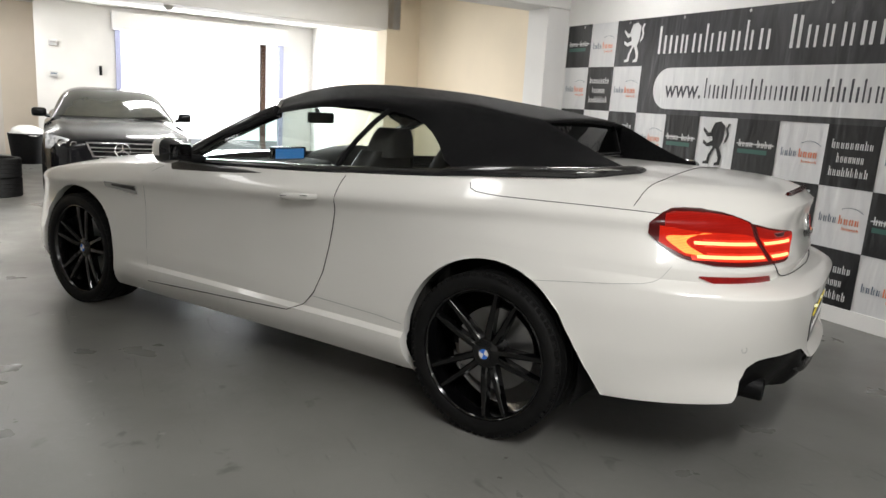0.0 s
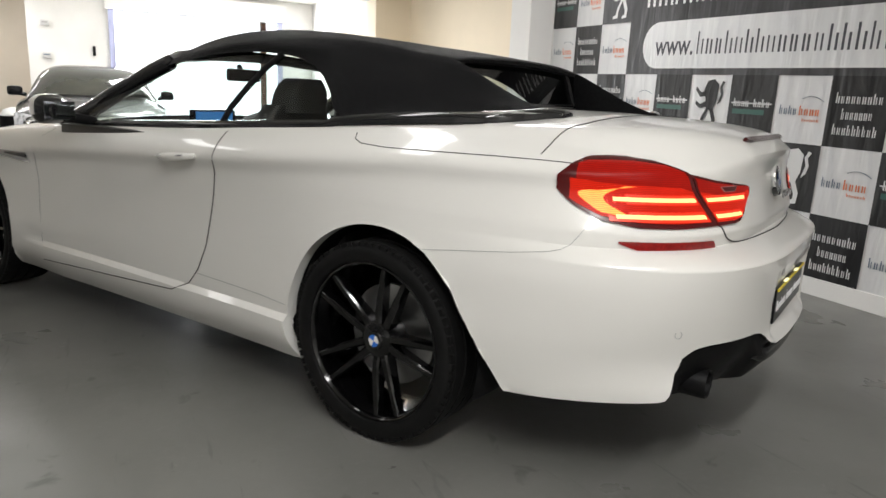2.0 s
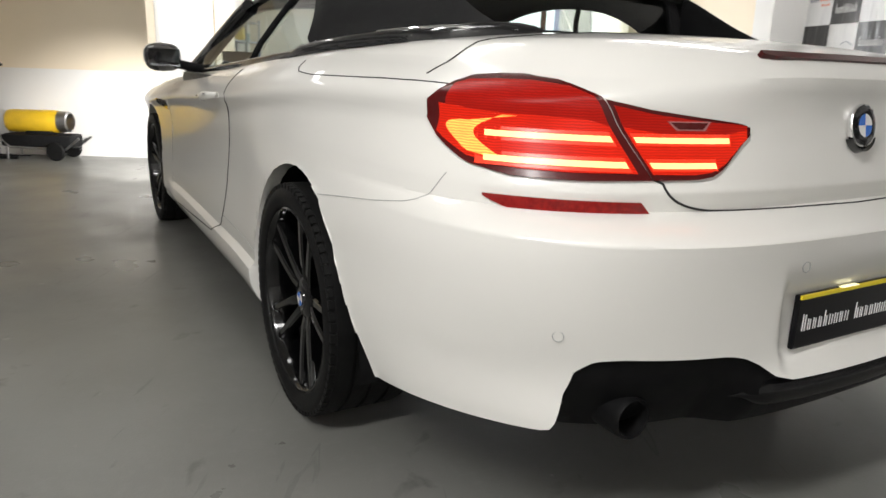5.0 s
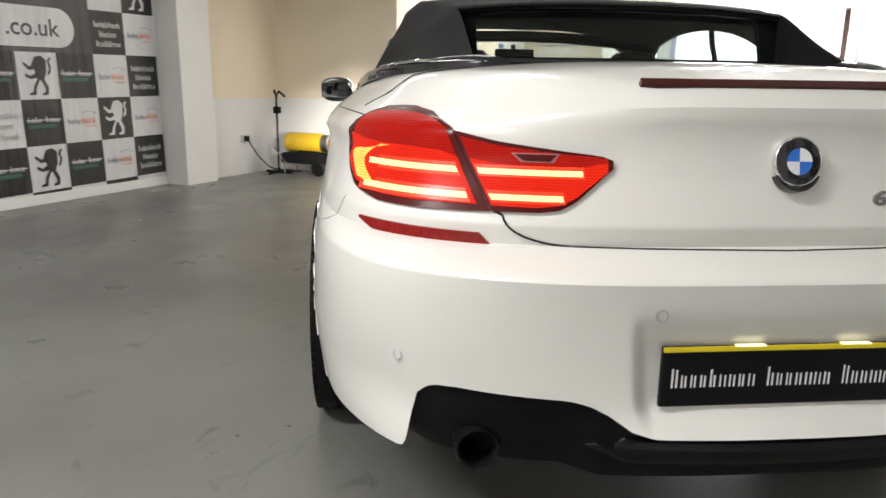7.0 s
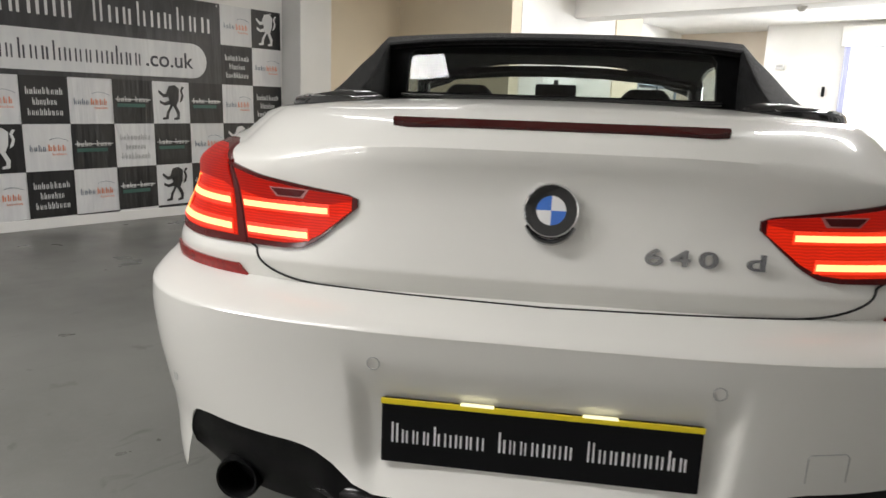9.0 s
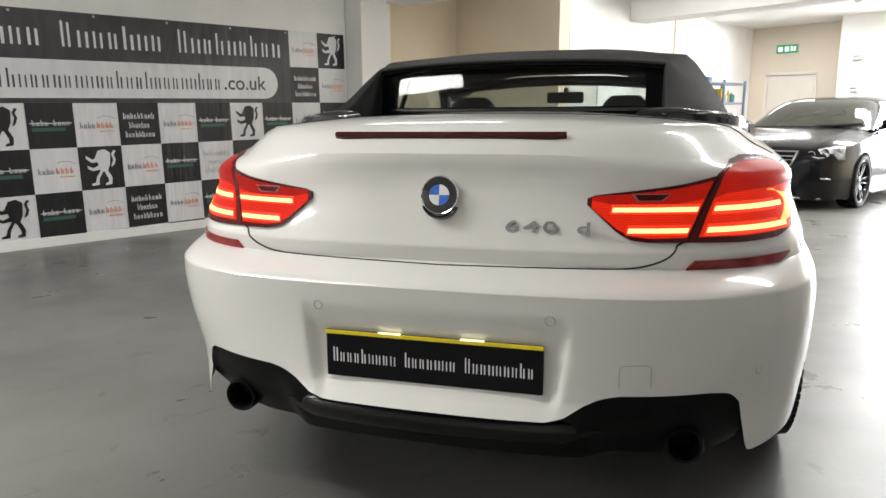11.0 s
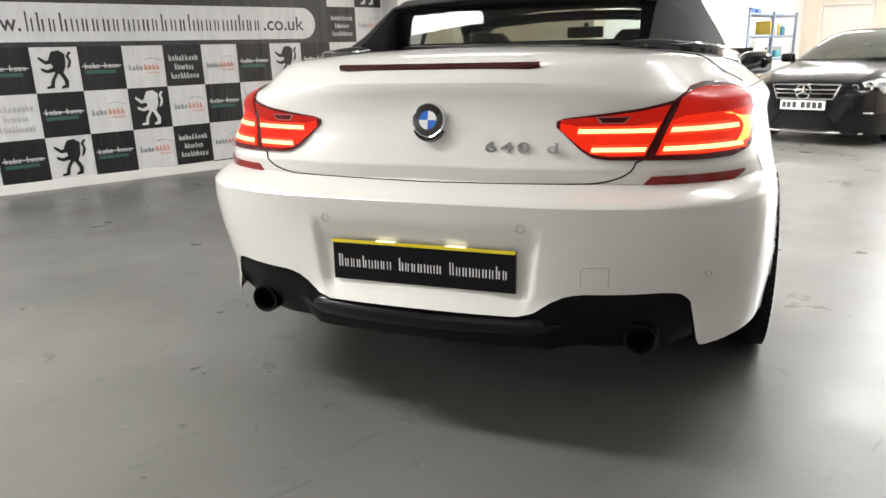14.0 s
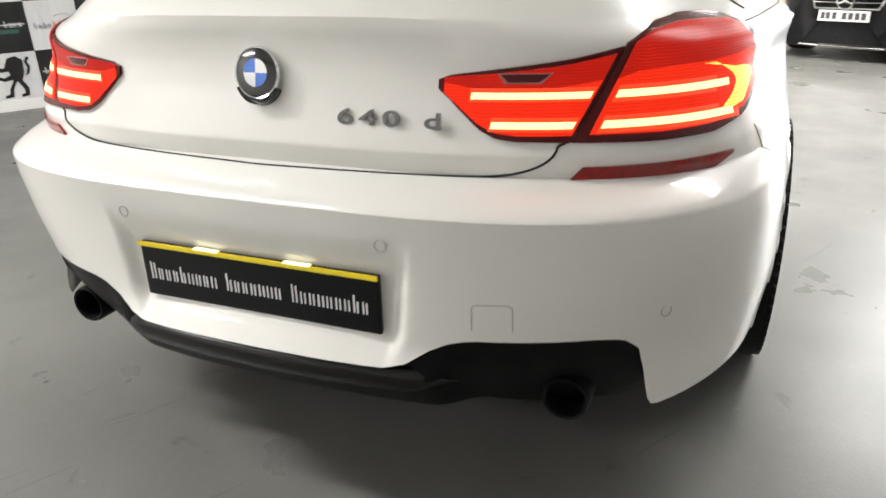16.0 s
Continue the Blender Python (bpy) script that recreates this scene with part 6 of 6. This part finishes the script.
single("shutter_box", boxes((-2.40, 1.02, 14.22, 14.40, 2.52, 2.86), bevel=0.01), WHITE_WALL, "white shutter housing above the opening", "shutter box", rot=-30, kind="structure")
BRICK = material("brown_brick", (0.16, 0.09, 0.06), 0.85, second=(0.24, 0.13, 0.09), scale=9, bump=0.4, bump_scale=60)
pier = room_thing("brick_pier", "brown brick pier outside the opening", "wall", 0.72, 15.3, kind="structure")
bm = bmesh.new()
box(bm, 0, 0.103, 0, 0.10, 0, 0.065, bevel=0.004)
brick_mesh = finish(bm, "brick", BRICK)
piece("mortar", lambda bm: box(bm, 0.004, 0.099, 0.006, 0.2, -0.02, 2.9), material("mortar", (0.35, 0.33, 0.30), 0.9), pier)
for r in range(38):
    b = new("brick", brick_mesh)
    b.parent, b.location = pier, (0.0, 0.0, r * 0.076)

# detector, switches, socket
dt = room_thing("smoke_detector", "white smoke detector under the beam", "detector", -1.95, 9.06, 2.46)
piece("housing", lambda bm: lathe(bm, [(0.0, -0.06), (0.03, -0.058), (0.05, -0.03), (0.06, -0.005), (0.06, 0.0)], (0, 0, 0), "z", 24), material("detector_plastic", (0.62, 0.62, 0.60), 0.5), dt)
for z, nm in ((2.18, "alarm_box"), (1.60, "switch_panel")):
    w = room_thing(nm, "small white plastic box on the wall", "switch", -3.42, 14.39, z)
    piece("box", lambda bm: box(bm, -0.07, 0.07, -0.05, 0, -0.05, 0.05, bevel=0.006), material("grey_white_plastic", (0.60, 0.60, 0.60), 0.5), w)
    piece("face", lambda bm: box(bm, -0.05, 0.05, -0.054, -0.0505, -0.005, 0.02), PRINT_BLUE if z < 2 else STEEL, w)
pl2 = room_thing("wall_lever", "small black lever on the wall", "lever", -2.62, 14.38, 1.72)
piece("lever", lambda bm: box(bm, -0.025, 0.025, -0.05, 0, -0.09, 0.09, bevel=0.008), BLACK_PLASTIC, pl2)
so = room_thing("wall_socket", "white wall socket with a black plug", "socket", -5.975, 5.76, 0.40, turn=90)
piece("plate", lambda bm: box(bm, -0.075, 0.075, -0.012, 0, -0.045, 0.045, bevel=0.004), DOOR_PAINT, so)
piece("plug", lambda bm: box(bm, -0.03, 0.03, -0.05, -0.012, -0.03, 0.03, bevel=0.006), BLACK_PLASTIC, so)
cab = bmesh.new()
tube(cab, [room(-5.925, 5.76, 0.38), room(-5.87, 5.85, 0.20), room(-5.80, 5.98, 0.05), room(-5.66, 6.08, 0.012), room(-5.45, 6.12, 0.012)], 0.008, 6)
single("power_cable", cab, BLACK_PLASTIC, "black power cable trailing from the socket to the heater", "cable", smooth=40)

# heater
ht = room_thing("space_heater", "yellow torpedo heater on a black wheeled base", "heater", -5.32, 6.12)
piece("barrel", lambda bm: lathe(bm, [(0.085, -0.30), (0.105, -0.29), (0.112, -0.25), (0.112, 0.18), (0.105, 0.21)], (0, 0, 0.37), "x", 28), YELLOW, ht, "yellow steel barrel")
piece("nozzle", lambda bm: lathe(bm, [(0.105, 0.20), (0.10, 0.30), (0.085, 0.31), (0.08, 0.22)], (0, 0, 0.37), "x", 28), STEEL, ht, "bare steel nozzle")
piece("fan_guard", lambda bm: lathe(bm, [(0.0, -0.302), (0.085, -0.30)], (0, 0, 0.37), "x", 28), BLACK_PLASTIC, ht)
piece("tank", lambda bm: box(bm, -0.34, 0.36, -0.13, 0.13, 0.12, 0.25, bevel=0.04), BLACK_PLASTIC, ht, "black fuel tank")
for sx in (-0.02, ):
    for sy in (-1, 1):
        piece("wheel", lambda bm: lathe(bm, [(0.0, -0.02), (0.08, -0.02), (0.09, -0.01), (0.09, 0.01), (0.08, 0.02), (0.0, 0.02)], (0.22, sy * 0.16, 0.09), "y", 24), RUBBER, ht)
for sy in (-1, 1):
    piece("handle_bar", lambda bm: tube(bm, [(-0.42, sy * 0.12, 0.30), (-0.25, sy * 0.12, 0.12), (0.30, sy * 0.12, 0.11), (0.44, sy * 0.12, 0.22)], 0.012, 8), STEEL, ht)
piece("foot", lambda bm: tube(bm, [(-0.28, -0.12, 0.12), (-0.28, -0.12, 0.012), (-0.28, 0.12, 0.012), (-0.28, 0.12, 0.12)], 0.011, 8), STEEL, ht)
piece("motor_box", lambda bm: box(bm, -0.12, 0.16, -0.07, 0.07, 0.24, 0.28, bevel=0.015), BLACK_PLASTIC, ht)
st = room_thing("tool_stand", "black upright tool stand with a crank handle", "stand", -5.70, 6.02)
piece("pole", lambda bm: tube(bm, [(0, 0, 0.02), (0, 0, 0.90)], 0.012, 8), BLACK_PLASTIC, st)
piece("crank", lambda bm: tube(bm, [(-0.03, 0, 0.97), (0.0, 0, 0.90), (0.06, -0.03, 0.955), (0.16, -0.05, 0.90)], 0.013, 8), BLACK_PLASTIC, st)
piece("clamp", lambda bm: box(bm, -0.035, 0.045, -0.03, 0.03, 0.70, 0.78, bevel=0.012), BLACK_PLASTIC, st)
piece("foot", lambda bm: (box(bm, -0.18, 0.18, -0.02, 0.02, 0.0, 0.03, bevel=0.008), box(bm, -0.02, 0.02, -0.18, 0.18, 0.0, 0.03, bevel=0.008)), BLACK_PLASTIC, st)

# shelving with goods
sh = room_thing("shelving_unit", "blue-grey steel shelving loaded with bottles and boxes", "shelves", -5.45, 11.5)
for x in (0.0, 0.45):
    for y in (0.0, 0.9, 1.8):
        piece("post", lambda bm: box(bm, x - 0.02, x + 0.02, y - 0.02, y + 0.02, 0, 1.78, bevel=0.003), RACK_BLUE, sh)
levels = (0.12, 0.55, 0.98, 1.38, 1.74)
for z in levels:
    piece("shelf_board", lambda bm: box(bm, 0.0, 0.45, 0.0, 1.8, z - 0.035, z, bevel=0.004), RACK_BLUE, sh)
rg2 = random.Random(11)
goods = [material("goods_" + n, c, 0.45, second=tuple(x * 0.75 for x in c), scale=9) for n, c in (("white", (0.62, 0.62, 0.62)), ("blue", (0.06, 0.14, 0.32)), ("black", (0.03, 0.03, 0.03)), ("teal", (0.05, 0.25, 0.30)), ("yellow", (0.62, 0.45, 0.06)), ("red", (0.40, 0.05, 0.04)))]
for z in levels:
    y = 0.08
    while y < 1.68:
        w = rg2.uniform(0.07, 0.2)
        h = rg2.uniform(0.12, 0.28) if z < 1.7 else rg2.uniform(0.06, 0.14)
        if rg2.random() < 0.82 and not (z > 1.7 and y > 0.5):
            at = room(-5.45 + 0.22, 11.5 + y + w / 2, z)
            mt = goods[rg2.randrange(6)]
            if rg2.random() < 0.5:
                g = thing("bottle", "plastic bottle on the steel shelf", "bottle", at, -30, group="goods on the shelves")
                piece("flask", lambda bm: lathe(bm, [(0.0, 0.0), (w * 0.36, 0.0), (w * 0.38, 0.01), (w * 0.38, h * 0.62), (w * 0.30, h * 0.72), (0.014, h * 0.80)], (0, 0, 0), "z", 16), mt, g)
                piece("cap", lambda bm: lathe(bm, [(0.018, h * 0.79), (0.018, h * 0.94), (0.0, h * 0.95)], (0, 0, 0), "z", 12), goods[rg2.randrange(6)], g)
            else:
                g = thing("carton", "cardboard carton on the steel shelf", "box", at, -30, group="goods on the shelves")
                piece("carton_body", lambda bm: box(bm, -0.14, 0.14, -w * 0.45, w * 0.45, 0, h * 0.9, bevel=0.004), mt, g)
                piece("carton_flap", lambda bm: box(bm, -0.142, 0.142, -w * 0.2, w * 0.2, h * 0.9, h * 0.9 + 0.003), goods[0], g)
        y += w + rg2.uniform(0.01, 0.07)

# desk corner with bin and chair
dk = room_thing("desk", "pale office desk with a drawer pedestal", "desk", -4.48, 10.4)
piece("desktop", lambda bm: box(bm, -0.35, 0.35, -0.75, 0.75, 0.71, 0.74, bevel=0.006), WOOD, dk)
piece("pedestal", lambda bm: box(bm, -0.25, 0.28, -0.72, -0.28, 0.05, 0.70, bevel=0.006), material("pale_laminate", (0.66, 0.60, 0.48), 0.5, second=(0.62, 0.56, 0.44), scale=3), dk)
for z in (0.10, 0.31, 0.52):
    piece("drawer_front", lambda bm: box(bm, -0.23, 0.26, -0.735, -0.7205, z, z + 0.18, bevel=0.004), WOOD, dk)
piece("end_panel", lambda bm: box(bm, -0.30, 0.30, 0.68, 0.71, 0.0, 0.71, bevel=0.004), WOOD, dk)
mo = room_thing("monitor", "black computer monitor on the desk", "monitor", -4.5, 10.2, 0.74)
piece("screen", lambda bm: box(bm, -0.26, 0.26, -0.02, 0.02, 0.08, 0.40, bevel=0.01), BLACK_PLASTIC, mo)
piece("stand", lambda bm: (box(bm, -0.10, 0.10, -0.07, 0.07, 0, 0.015, bevel=0.005), box(bm, -0.025, 0.025, -0.01, 0.03, 0.01, 0.12)), BLACK_PLASTIC, mo)
ch = room_thing("office_chair", "grey fabric office chair on castors", "chair", -4.36, 9.15)
FABRIC = material("grey_fabric", (0.018, 0.018, 0.019), 0.9, second=(0.026, 0.026, 0.027), scale=60, bump=0.3, bump_scale=400)
piece("seat", lambda bm: box(bm, -0.24, 0.24, -0.23, 0.23, 0.44, 0.52, bevel=0.035), FABRIC, ch)
piece("backrest", lambda bm: box(bm, -0.27, 0.27, -0.27, -0.20, 0.60, 0.90, bevel=0.035), FABRIC, ch)
piece("column", lambda bm: tube(bm, [(0, 0, 0.08), (0, 0, 0.45)], 0.028, 12), BLACK_PLASTIC, ch)
piece("back_bar", lambda bm: tube(bm, [(0, 0, 0.43), (0, -0.27, 0.45), (0, -0.28, 0.7)], 0.018, 8), BLACK_PLASTIC, ch)
for k in range(5):
    a = radians(72 * k)
    piece("base_arm", lambda bm: tube(bm, [(0, 0, 0.09), (0.28 * math.cos(a), 0.28 * math.sin(a), 0.065)], 0.018, 8), BLACK_PLASTIC, ch)
    piece("castor", lambda bm: lathe(bm, [(0.0, -0.02), (0.028, -0.018), (0.03, 0.0), (0.028, 0.018), (0.0, 0.02)], (0.28 * math.cos(a), 0.28 * math.sin(a), 0.03), "y", 14), BLACK_PLASTIC, ch)
for low in (0.0, 0.235):
    ty = thing("spare_tyre", "worn black tyre lying in a low stack by the desk", "tyre", room(-4.02, 8.75, FLOOR_Z + low + 0.1165), -30, group="stacked tyres")
    o = new("tyre_body", cached[("tyre", ())])
    o.parent, o.rotation_euler, o.scale = ty, (0, radians(90), 0), (0.87, 0.95, 0.95)
bn = room_thing("waste_bin", "black bin with a white liner bulging out", "bin", -3.87, 13.3)
piece("bucket", lambda bm: lathe(bm, [(0.0, 0.01), (0.24, 0.0), (0.30, 0.52), (0.29, 0.53), (0.23, 0.02)], (0, 0, 0), "z", 28), BLACK_PLASTIC, bn)


def liner(bm):
    rows = []
    for i in range(7):
        t = i / 6
        rows.append([((0.29 - 0.24 * t ** 1.5) * math.cos(a) * (1 + 0.08 * math.sin(5 * a + i)), (0.29 - 0.24 * t ** 1.5) * math.sin(a) * (1 + 0.08 * math.sin(4 * a + 2 * i)), 0.5 + 0.16 * math.sin(t * 1.6) + 0.015 * math.sin(7 * a + 3 * i)) for a in [2 * math.pi * k / 24 for k in range(24)]])
    vs = grid(bm, rows, close_u=True)
    bm.faces.new(vs[-1])


piece("bag", liner, material("white_bag", (0.62, 0.62, 0.60), 0.4), bn, "crumpled white bag")
